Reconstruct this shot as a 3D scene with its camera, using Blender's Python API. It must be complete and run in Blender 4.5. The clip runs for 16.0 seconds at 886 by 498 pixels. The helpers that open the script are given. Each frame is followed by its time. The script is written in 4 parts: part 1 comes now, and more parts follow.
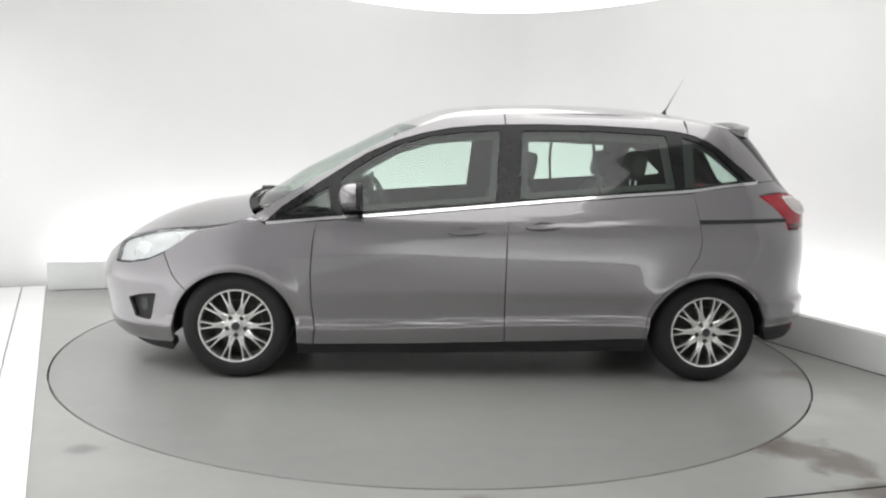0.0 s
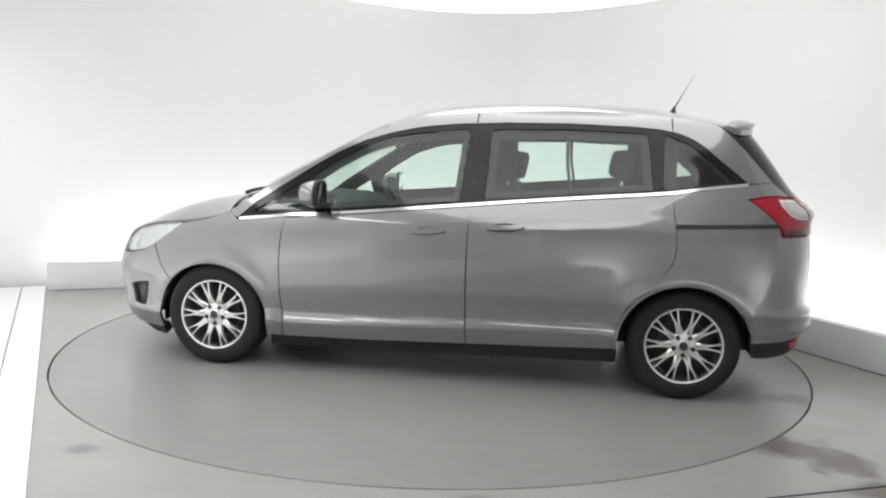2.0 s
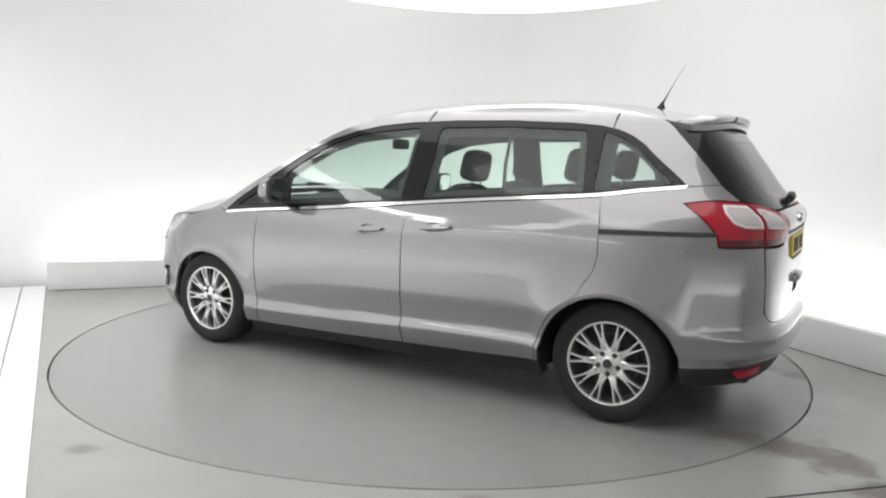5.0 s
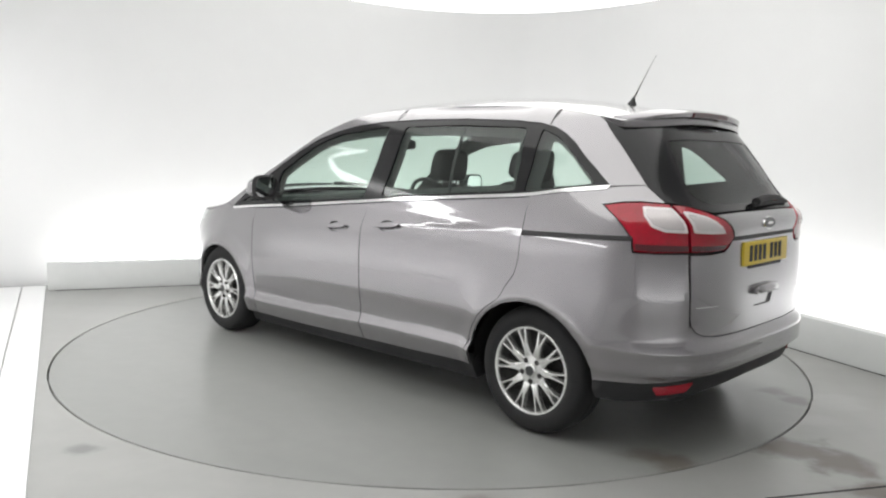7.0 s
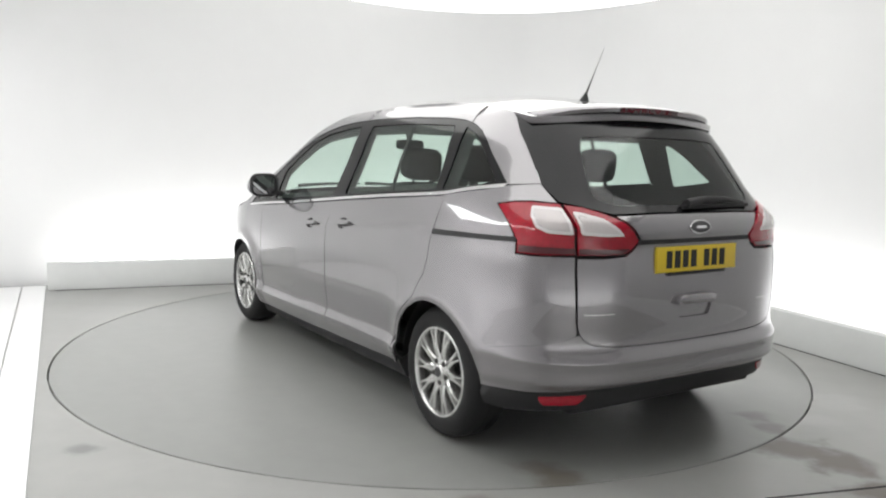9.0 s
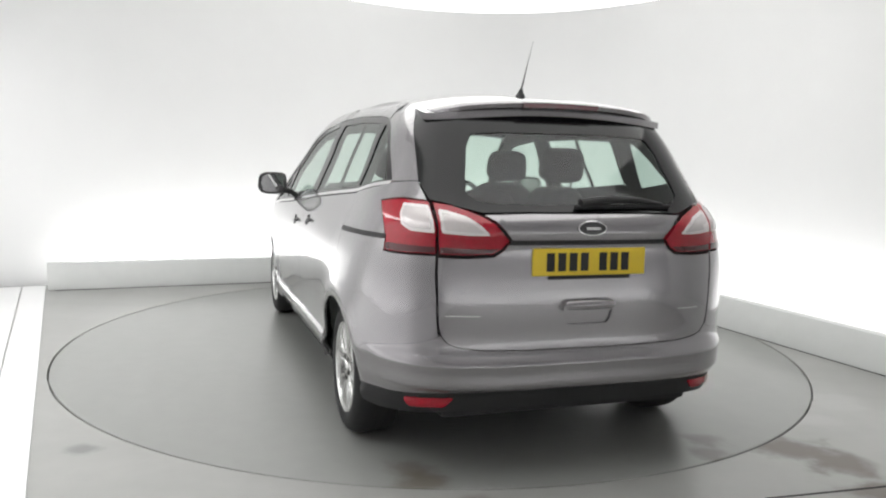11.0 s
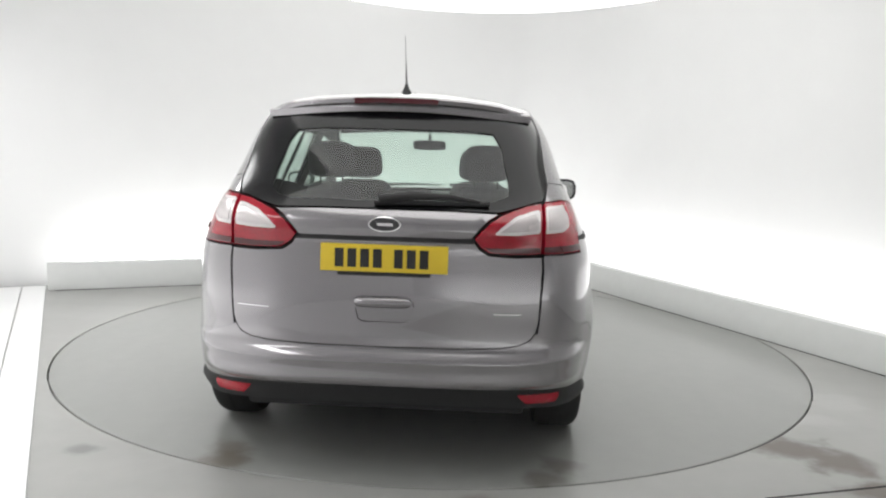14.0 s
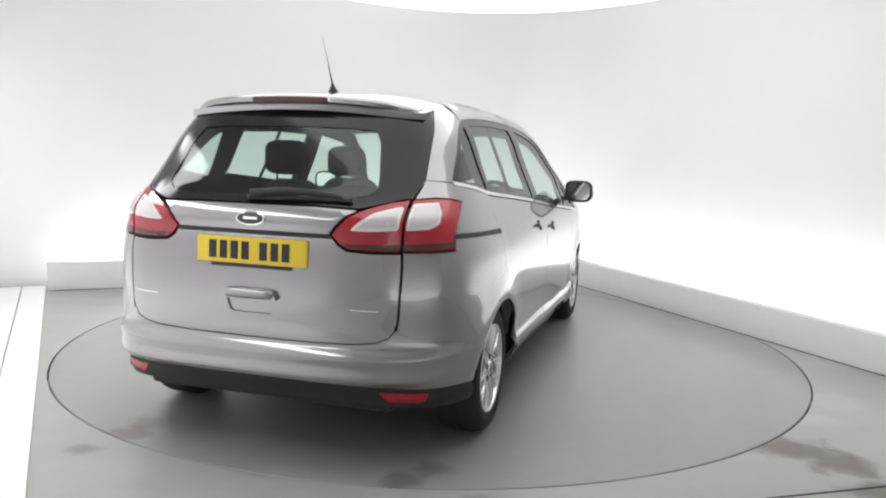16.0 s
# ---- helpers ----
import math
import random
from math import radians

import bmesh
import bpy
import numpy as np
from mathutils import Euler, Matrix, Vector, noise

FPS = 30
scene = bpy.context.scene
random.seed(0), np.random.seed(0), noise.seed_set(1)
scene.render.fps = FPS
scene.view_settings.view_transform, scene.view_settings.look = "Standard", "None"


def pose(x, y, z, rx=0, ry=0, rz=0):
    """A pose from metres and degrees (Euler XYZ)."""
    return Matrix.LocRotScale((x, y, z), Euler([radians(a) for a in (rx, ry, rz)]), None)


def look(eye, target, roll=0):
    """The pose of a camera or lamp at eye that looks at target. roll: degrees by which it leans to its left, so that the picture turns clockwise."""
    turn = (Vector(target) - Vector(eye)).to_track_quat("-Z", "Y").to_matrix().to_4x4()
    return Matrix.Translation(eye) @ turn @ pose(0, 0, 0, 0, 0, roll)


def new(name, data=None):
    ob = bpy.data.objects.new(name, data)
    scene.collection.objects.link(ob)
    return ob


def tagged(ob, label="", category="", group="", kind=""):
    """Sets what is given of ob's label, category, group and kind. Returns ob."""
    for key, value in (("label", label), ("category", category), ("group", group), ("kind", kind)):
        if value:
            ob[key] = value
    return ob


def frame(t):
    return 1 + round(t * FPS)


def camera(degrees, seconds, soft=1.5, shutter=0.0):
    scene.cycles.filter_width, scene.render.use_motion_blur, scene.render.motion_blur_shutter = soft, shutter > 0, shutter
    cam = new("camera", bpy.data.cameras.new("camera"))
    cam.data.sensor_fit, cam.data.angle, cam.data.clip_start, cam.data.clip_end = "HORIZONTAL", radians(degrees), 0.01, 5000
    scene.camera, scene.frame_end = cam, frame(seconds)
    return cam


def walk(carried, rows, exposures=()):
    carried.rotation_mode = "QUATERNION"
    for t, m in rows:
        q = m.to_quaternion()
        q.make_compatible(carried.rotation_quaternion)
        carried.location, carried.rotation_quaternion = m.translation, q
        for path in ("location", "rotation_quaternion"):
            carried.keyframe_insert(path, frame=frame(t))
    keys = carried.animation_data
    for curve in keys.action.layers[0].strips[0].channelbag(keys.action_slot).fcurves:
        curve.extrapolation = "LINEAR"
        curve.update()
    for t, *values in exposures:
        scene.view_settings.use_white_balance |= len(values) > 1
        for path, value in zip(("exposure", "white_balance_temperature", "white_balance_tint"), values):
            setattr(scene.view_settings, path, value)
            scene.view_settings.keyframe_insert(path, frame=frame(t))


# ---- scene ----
from mathutils.geometry import delaunay_2d_cdt as cdt
cam = camera(59.2, 16.0, soft=2.2)
EYE = Vector((0.0, -5.46, 1.362))
AIM = EYE + Vector((0.0095, 0.9918, -0.1273))
walk(cam, [(0.0, look(EYE, AIM, 1.67)), (16.0, look(EYE, AIM, 1.67))], [(0.0, 0.0), (16.0, 0.0)])

SPIN_START, SPIN_RATE, SPIN_SLOW = 128.8, -6.893, -0.0172   # degrees at 8 s, degrees per second, and its slow change
AXLE_OFFSET = Vector((-0.201, 0.0786, 0.0))                 # middle of the wheelbase from the turntable's axis
ROOM_TURN, BACK_TURN = 25.6, 22.2                           # degrees by which the room and its back kerb are turned to the view


def spin(t):
    return SPIN_START + SPIN_RATE * (t - 8) + SPIN_SLOW * (t - 8) ** 2


# ---- light ----
world = bpy.data.worlds.new("studio_world")
scene.world = world
world.use_nodes = True
world.node_tree.nodes["Background"].inputs[0].default_value = (0.9, 0.95, 1.0, 1)
world.node_tree.nodes["Background"].inputs[1].default_value = 0.05

ROOM = pose(0, 0, 0, 0, 0, ROOM_TURN)       # room axes: x along the back, y towards the back
BACK = pose(0, 0, 0, 0, 0, BACK_TURN)


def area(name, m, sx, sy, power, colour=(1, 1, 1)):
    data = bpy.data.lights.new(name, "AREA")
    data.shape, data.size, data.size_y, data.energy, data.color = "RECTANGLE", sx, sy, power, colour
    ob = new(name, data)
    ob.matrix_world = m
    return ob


# tubes hidden in the trough behind the back and right kerbs wash the walls
area("trough_light", BACK @ pose(0.0, 2.88, 0.06, 157, 0, 0), 4.9, 0.12, 36, (1.0, 1.0, 0.99))
area("trough_light", ROOM @ pose(2.76, 0.0, 0.06, 157, 0, -90), 4.9, 0.12, 27, (1.0, 1.0, 1.0))
# front and left walls have no trough: unseen strips added as fill
area("trough_light", ROOM @ pose(-0.4, -6.25, 0.06, 157, 0, 180), 6.0, 0.12, 48, (1.0, 1.0, 1.0))
area("trough_light", ROOM @ pose(-3.72, -0.5, 0.08, 157, 0, 90), 5.5, 0.12, 20, (1.0, 1.0, 1.0))
# unseen lamp without a fixture, added to brighten the left side
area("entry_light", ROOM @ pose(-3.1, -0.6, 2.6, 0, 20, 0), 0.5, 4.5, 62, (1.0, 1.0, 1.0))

# ---- materials ----
def material(name, colour, rough=0.5, metal=0.0, grain=0.0, scale=40.0, spread=0.1, bump=0.0, coat=0.0, glow=0.0):
    """A procedural surface: fine grain, broad patches, and relief."""
    m = bpy.data.materials.new(name)
    m.use_nodes = True
    nt = m.node_tree
    b = nt.nodes["Principled BSDF"]
    b.inputs["Roughness"].default_value, b.inputs["Metallic"].default_value = rough, metal
    b.inputs["Coat Weight"].default_value, b.inputs["Coat Roughness"].default_value = coat, 0.06
    tc = nt.nodes.new("ShaderNodeTexCoord")
    fine, broad = nt.nodes.new("ShaderNodeTexNoise"), nt.nodes.new("ShaderNodeTexNoise")
    fine.inputs["Scale"].default_value, fine.inputs["Detail"].default_value = scale, 4
    broad.inputs["Scale"].default_value, broad.inputs["Detail"].default_value = max(scale / 25, 0.7), 3
    for n in (fine, broad):
        nt.links.new(tc.outputs["Object"], n.inputs["Vector"])
    add = nt.nodes.new("ShaderNodeMath")
    add.operation = "ADD"
    nt.links.new(fine.outputs[0], add.inputs[0])
    nt.links.new(broad.outputs[0], add.inputs[1])
    ramp = nt.nodes.new("ShaderNodeMapRange")
    ramp.inputs["From Min"].default_value, ramp.inputs["From Max"].default_value = 0.4, 1.6
    ramp.inputs["To Min"].default_value, ramp.inputs["To Max"].default_value = 1 - spread, 1 + spread
    nt.links.new(add.outputs[0], ramp.inputs["Value"])
    mul = nt.nodes.new("ShaderNodeVectorMath")
    mul.operation = "SCALE"
    mul.inputs[0].default_value = colour
    nt.links.new(ramp.outputs[0], mul.inputs["Scale"])
    nt.links.new(mul.outputs[0], b.inputs["Base Color"])
    if grain:
        rr = nt.nodes.new("ShaderNodeMapRange")
        rr.inputs["From Min"].default_value, rr.inputs["From Max"].default_value = 0.1, 0.9
        rr.inputs["To Min"].default_value, rr.inputs["To Max"].default_value = max(rough - grain, 0.02), min(rough + grain, 1)
        nt.links.new(broad.outputs[0], rr.inputs["Value"])
        nt.links.new(rr.outputs[0], b.inputs["Roughness"])
    if bump:
        bp = nt.nodes.new("ShaderNodeBump")
        bp.inputs["Strength"].default_value, bp.inputs["Distance"].default_value = bump, 0.002
        nt.links.new(fine.outputs[0], bp.inputs["Height"])
        nt.links.new(bp.outputs[0], b.inputs["Normal"])
    if glow:
        b.inputs["Emission Color"].default_value = (*colour, 1)
        b.inputs["Emission Strength"].default_value = glow
    return m


def floor_paint(name, colour, blots):
    """Grey resin floor with a worn sheen, smears and brown blots (x, y, radius in metres)."""
    m = material(name, colour, 0.30, 0, 0.05, 9, 0.07, 0.0)
    nt = m.node_tree
    b = nt.nodes["Principled BSDF"]
    src = b.inputs["Base Color"].links[0].from_socket
    tc = nt.nodes.new("ShaderNodeTexCoord")
    warp = nt.nodes.new("ShaderNodeTexNoise")
    warp.inputs["Scale"].default_value, warp.inputs["Detail"].default_value = 6, 3
    nt.links.new(tc.outputs["Object"], warp.inputs["Vector"])
    smear, squash, band = nt.nodes.new("ShaderNodeTexNoise"), nt.nodes.new("ShaderNodeMapping"), nt.nodes.new("ShaderNodeMapRange")
    squash.inputs["Scale"].default_value, squash.inputs["Rotation"].default_value = (0.5, 2.2, 1), (0, 0, 0.5)
    smear.inputs["Scale"].default_value, smear.inputs["Detail"].default_value, smear.inputs["Distortion"].default_value = 1.1, 2.5, 0.3
    band.inputs["From Min"].default_value, band.inputs["From Max"].default_value, band.inputs["To Min"].default_value, band.inputs["To Max"].default_value = 0.0, 1.0, 0.89, 1.11
    tint_in = nt.nodes.new("ShaderNodeVectorMath")
    tint_in.operation = "SCALE"
    nt.links.new(tc.outputs["Object"], squash.inputs["Vector"])
    nt.links.new(squash.outputs[0], smear.inputs["Vector"])
    nt.links.new(smear.outputs[0], band.inputs["Value"])
    nt.links.new(src, tint_in.inputs[0])
    nt.links.new(band.outputs[0], tint_in.inputs["Scale"])
    src = tint_in.outputs[0]
    for x, y, r, tint, power in blots:
        d = nt.nodes.new("ShaderNodeVectorMath")
        d.operation = "DISTANCE"
        d.inputs[1].default_value = (x, y, 0)
        nt.links.new(tc.outputs["Object"], d.inputs[0])
        s = nt.nodes.new("ShaderNodeMath")
        s.operation = "MULTIPLY_ADD"
        s.inputs[1].default_value = r * 2.4
        nt.links.new(warp.outputs[0], s.inputs[0])
        nt.links.new(d.outputs["Value"], s.inputs[2])
        f = nt.nodes.new("ShaderNodeMapRange")
        f.interpolation_type = "SMOOTHSTEP"
        f.inputs["From Min"].default_value, f.inputs["From Max"].default_value = r * 1.5, r * 2.5
        f.inputs["To Min"].default_value, f.inputs["To Max"].default_value = power, 0
        nt.links.new(s.outputs[0], f.inputs["Value"])
        mix = nt.nodes.new("ShaderNodeMix")
        mix.data_type = "RGBA"
        mix.inputs["B"].default_value = (*tint, 1)
        for sock in mix.inputs:
            if sock.name == "B" and sock.type == "RGBA":
                sock.default_value = (*tint, 1)
            if sock.name == "A" and sock.type == "RGBA":
                nt.links.new(src, sock)
        nt.links.new(f.outputs[0], mix.inputs[0])
        src = [o for o in mix.outputs if o.type == "RGBA"][0]
    nt.links.new(src, b.inputs["Base Color"])
    return m


def glass(name, tint, gloss=0.02):
    m = bpy.data.materials.new(name)
    m.use_nodes = True
    nt = m.node_tree
    nt.nodes.clear()
    out, mix = nt.nodes.new("ShaderNodeOutputMaterial"), nt.nodes.new("ShaderNodeMixShader")
    clear, shine, lw = nt.nodes.new("ShaderNodeBsdfTransparent"), nt.nodes.new("ShaderNodeBsdfGlossy"), nt.nodes.new("ShaderNodeLayerWeight")
    clear.inputs[0].default_value = (*tint, 1)
    shine.inputs["Roughness"].default_value = gloss
    power, fr = nt.nodes.new("ShaderNodeMath"), nt.nodes.new("ShaderNodeMath")
    power.operation, fr.operation = "POWER", "MULTIPLY_ADD"
    power.inputs[1].default_value = 5
    fr.inputs[1].default_value, fr.inputs[2].default_value = 0.9, 0.055
    lw.inputs["Blend"].default_value = 0.5
    nt.links.new(lw.outputs["Facing"], power.inputs[0])
    nt.links.new(power.outputs[0], fr.inputs[0])
    nt.links.new(fr.outputs[0], mix.inputs[0])
    nt.links.new(clear.outputs[0], mix.inputs[1])
    nt.links.new(shine.outputs[0], mix.inputs[2])
    nt.links.new(mix.outputs[0], out.inputs[0])
    return m


WALL = material("white_wall_paint", (0.80, 0.80, 0.80), 0.6, 0, 0, 3, 0.02, 0.03)
KERB = material("kerb_paint", (0.66, 0.67, 0.66), 0.5, 0, 0.1, 12, 0.05, 0.1)
FLOOR = floor_paint("floor_resin", (0.338, 0.339, 0.326), [(1.70, -1.92, 0.17, (0.12, 0.10, 0.083), 1.0), (1.84, -2.06, 0.18, (0.12, 0.10, 0.083), 1.0), (1.90, -2.42, 0.2, (0.12, 0.10, 0.083), 1.0), (-1.54, -2.16, 0.07, (0.16, 0.165, 0.155), 0.8), (0.2, -2.62, 0.12, (0.19, 0.165, 0.15), 0.8), (2.2, 0.9, 0.3, (0.24, 0.225, 0.20), 0.6), (2.02, -1.48, 0.13, (0.43, 0.43, 0.42), 0.5), (2.28, -1.2, 0.17, (0.42, 0.42, 0.41), 0.5)])
DISC = floor_paint("turntable_resin", (0.274, 0.279, 0.266), [(-2.12, 0.76, 0.11, (0.15, 0.13, 0.105), 0.7), (-2.27, 0.77, 0.11, (0.15, 0.13, 0.105), 0.8), (-2.17, -0.70, 0.10, (0.12, 0.11, 0.10), 0.8), (-2.29, -0.62, 0.10, (0.12, 0.11, 0.10), 0.8)])
DRAPE = material("grey_paint", (0.58, 0.58, 0.58), 0.8, 0, 0, 4, 0.08, 0.05)
SEAM_AND_SHADE = material("dark_gap_and_shade", (0.02, 0.02, 0.02), 0.8)
LIGHTBOX = material("softbox_cloth", (1.0, 1.0, 0.98), 0.8, glow=1.8)
# glow of the softbox sides, added to brighten the upper walls
DRUM = material("softbox_side_glow", (1.0, 1.0, 0.98), 0.8, glow=1.35)


# ---- mesh helpers ----
def mesh_object(name, bm, mat, parent=None, label="", smooth=None):
    me = bpy.data.meshes.new(name)
    bm.normal_update()
    bm.to_mesh(me)
    bm.free()
    if smooth is not None:
        me.shade_smooth()
        me.set_sharp_from_angle(angle=radians(smooth))
    me.materials.append(mat)
    ob = new(name, me)
    if parent:
        ob.parent = parent
    if label:
        ob["label"] = label
    return ob


def part(name, bm, mat, parent, label="", smooth=35):
    return mesh_object(name, bm, mat, parent, label, smooth)


def box(bm, x0, y0, z0, x1, y1, z1, m=None, bevel=0.0):
    """A box between two corners, posed by m, with rounded edges."""
    r = bmesh.ops.create_cube(bm, size=1)
    vs = r["verts"]
    for v in vs:
        v.co = Vector(((x0 + x1) / 2 + v.co.x * (x1 - x0), (y0 + y1) / 2 + v.co.y * (y1 - y0), (z0 + z1) / 2 + v.co.z * (z1 - z0)))
    if bevel:
        es = list({e for v in vs for e in v.link_edges})
        r = bmesh.ops.bevel(bm, geom=es, offset=bevel, segments=2, affect="EDGES", profile=0.6)
        vs = list({v for v in r["verts"]} | {v for v in vs if v.is_valid})
    if m:
        for v in vs:
            v.co = m @ v.co
    return vs


def lathe(bm, profile, m, n=48, closed=False):
    """Turn (radius, height) rows round the local z axis."""
    rings = [[bm.verts.new(m @ Vector((r * math.cos(2 * math.pi * k / n), r * math.sin(2 * math.pi * k / n), h))) for k in range(n)] for r, h in profile]
    pairs = list(zip(rings, rings[1:])) + ([(rings[-1], rings[0])] if closed else [])
    for a, b in pairs:
        for k in range(n):
            bm.faces.new((a[k], a[(k + 1) % n], b[(k + 1) % n], b[k]))
    return rings


def tube(bm, path, radius, n=10):
    """A round bar along a line of points."""
    rings = []
    for i, p in enumerate(path):
        a, b = path[max(i - 1, 0)], path[min(i + 1, len(path) - 1)]
        q = (Vector(b) - Vector(a)).to_track_quat("Z", "Y")
        r = radius[i] if isinstance(radius, (list, tuple)) else radius
        rings.append([bm.verts.new(Vector(p) + q @ Vector((r * math.cos(2 * math.pi * k / n), r * math.sin(2 * math.pi * k / n), 0))) for k in range(n)])
    for a, b in zip(rings, rings[1:]):
        for k in range(n):
            bm.faces.new((a[k], a[(k + 1) % n], b[(k + 1) % n], b[k]))
    bm.faces.new(rings[0][::-1])
    bm.faces.new(rings[-1])


def structure(name, bm, mat, label, category, smooth=None):
    return tagged(mesh_object(name, bm, mat, None, "", smooth), label, category, "", "structure")


# ---- room ----
TABLE_R, GAP = 2.47, 0.011
KERB_R = ROOM @ Matrix.Translation((2.52, 2.635, 0)) @ pose(0, 0, 0, 0, 0, -1.25) @ Matrix.Translation((-2.52, -2.635, 0))
KB, KL, KR = 2.635, -2.518, 2.52      # back kerb, left floor edge, right kerb, in room axes


def build_floor():
    bm = bmesh.new()
    n = 128
    inner = [bm.verts.new((TABLE_R * math.cos(2 * math.pi * k / n), TABLE_R * math.sin(2 * math.pi * k / n), 0)) for k in range(n)]
    low = [bm.verts.new((v.co.x, v.co.y, -0.05)) for v in inner]
    def clip(a):
        x, y = math.cos(a), math.sin(a)
        s = min((3.2 / abs(x)) if abs(x) > 1e-6 else 99, ((3.1 if y > 0 else 6.5) / abs(y)) if abs(y) > 1e-6 else 99)
        return Vector((x * s, y * s, 0))
    inv = radians(ROOM_TURN)
    outer = []
    for k in range(n):
        p = clip(2 * math.pi * k / n - inv)
        p.rotate(Euler((0, 0, inv)))
        outer.append(bm.verts.new(p))
    for k in range(n):
        j = (k + 1) % n
        bm.faces.new((inner[k], outer[k], outer[j], inner[j]))
        bm.faces.new((inner[k], inner[j], low[j], low[k]))
    bm.faces.new(low)
    bmesh.ops.recalc_face_normals(bm, faces=bm.faces)
    structure("floor", bm, FLOOR, "grey resin studio floor with brown scuffs", "floor")


def build_turntable():
    root = tagged(new("turntable"), "large round grey turntable flush with the floor", "turntable")
    bm = bmesh.new()
    r = TABLE_R - GAP
    lathe(bm, [(0.001, 0.0), (1.2, 0.0), (r - 0.016, 0.0)], Matrix(), 128)
    part("deck", bm, DISC, root, "scuffed grey deck", 30)
    bm = bmesh.new()
    lathe(bm, [(r - 0.0155, 0.0), (r - 0.003, 0.0), (r, -0.003), (r, -0.04)], Matrix(), 128)
    part("edge_band", bm, DISC, root, "grey edge band", 30)
    return root


def build_room():
    # kerbs
    bm = bmesh.new()
    box(bm, -2.66, KB, 0.0, KR - 0.02, KB + 0.09, 0.25, BACK, 0.006)
    structure("kerb_back", bm, KERB, "low white painted kerb hiding a light trough", "kerb", 30)
    bm = bmesh.new()
    for v in box(bm, KR, -6.5, 0.0, KR + 0.09, KB + 0.25, 0.235, None, 0.006):
        v.co.x -= 0.075 * (1 - v.co.z / 0.235) if v.co.x < KR + 0.03 else 0      # the face leans back
        v.co = KERB_R @ v.co
    structure("kerb_right", bm, KERB, "low white painted kerb hiding a light trough", "kerb", 30)
    # dark strips at the kerb feet: joint at the back, painted shadow line right
    bm = bmesh.new()
    box(bm, -2.6, KB - 0.014, 0.0, KR - 0.05, KB + 0.002, 0.003, BACK)
    structure("joint_back", bm, SEAM_AND_SHADE, "dark joint and shade line at the kerb foot", "joint")
    bm = bmesh.new()
    box(bm, KR - 0.086, -6.5, 0.0, KR - 0.07, KB + 0.1, 0.003, KERB_R)
    structure("joint_right", bm, SEAM_AND_SHADE, "dark joint and shade line at the kerb foot", "joint")
    # joint in the floor
    bm = bmesh.new()
    box(bm, 0.0, -0.006, 0.0, 2.6, 0.006, 0.0015, pose(1.36, -2.475, 0, 0, 0, 14.5))
    structure("floor_joint", bm, SEAM_AND_SHADE, "dark joint across the grey floor", "joint")
    # white entry platform beyond the left floor edge, with a joint
    bm = bmesh.new()
    box(bm, -2.704, -6.5, 0.0, KL, 3.0, 0.012, ROOM, 0.003)
    box(bm, -4.0, -6.5, 0.0, -2.714, 3.0, 0.012, ROOM, 0.003)
    structure("entry_platform", bm, WALL, "white painted entry platform beside the floor", "platform")
    # wall sheet with rounded corners: left, back, right
    bm = bmesh.new()
    path, rc = [], 0.7
    path += [(-4.0, -6.5), (-4.0, 3.2 - rc)]
    path += [(-4.0 + rc - rc * math.cos(a), 3.2 - rc + rc * math.sin(a)) for a in [math.pi / 2 * k / 10 for k in range(1, 10)]]
    path += [(-4.0 + rc, 3.2), (3.1 - rc, 3.2)]
    path += [(3.1 - rc + rc * math.sin(a), 3.2 - rc + rc * math.cos(a)) for a in [math.pi / 2 * k / 10 for k in range(1, 10)]]
    path += [(3.1, 3.2 - rc), (3.1, -6.5)]
    def ring(z, out):
        rows = []
        for k, (x, y) in enumerate(path):
            a, c = Vector(path[max(k - 1, 0)]), Vector(path[min(k + 1, len(path) - 1)])
            d = (c - a).normalized()
            rows.append(bm.verts.new(ROOM @ Vector((x - d.y * out, y + d.x * out, z))))
        return rows
    loops = [ring(z, 0) for z in (-0.05, 1.2, 2.4, 4.4)] + [ring(4.4, 0.12), ring(-0.05, 0.12)]
    for a, b in zip(loops, loops[1:] + loops[:1]):
        for k in range(len(path) - 1):
            bm.faces.new((a[k], a[k + 1], b[k + 1], b[k]))
    for k in (0, len(path) - 1):
        bm.faces.new([l[k] for l in loops])
    bmesh.ops.recalc_face_normals(bm, faces=bm.faces)
    structure("wall_cyclorama", bm, WALL, "seamless white studio wall with rounded corners", "wall", 40)
    bm = bmesh.new()
    box(bm, -4.1, -6.6, 0.0, 3.2, -6.5, 4.4, ROOM)
    structure("wall_front", bm, DRAPE, "plain pale grey studio wall", "wall")
    bm = bmesh.new()
    box(bm, -4.1, -6.6, 4.4, 3.3, 3.3, 4.5, ROOM)
    structure("ceiling", bm, DRAPE, "plain pale grey studio ceiling", "ceiling")
    # round ceiling softbox
    lamp = tagged(new("ceiling_softbox"), "large oval glowing white fabric softbox under the ceiling", "ceiling light")
    lamp.location = (0.30, -0.6, 2.62)
    bm = bmesh.new()
    oval = Matrix.Diagonal((1.91, 2.54, 1, 1))
    lathe(bm, [(0.001, 0.0), (0.6, 0.0), (0.99, 0.004), (1.0, 0.02)], oval, 96)
    bmesh.ops.reverse_faces(bm, faces=bm.faces)
    part("diffuser", bm, LIGHTBOX, lamp)
    bm = bmesh.new()
    lathe(bm, [(1.004, 0.0), (1.012, 0.0), (1.012, 0.78), (1.004, 0.78)], oval, 96, True)
    part("frame", bm, DRUM, lamp)


build_floor()
turntable = build_turntable()
build_room()

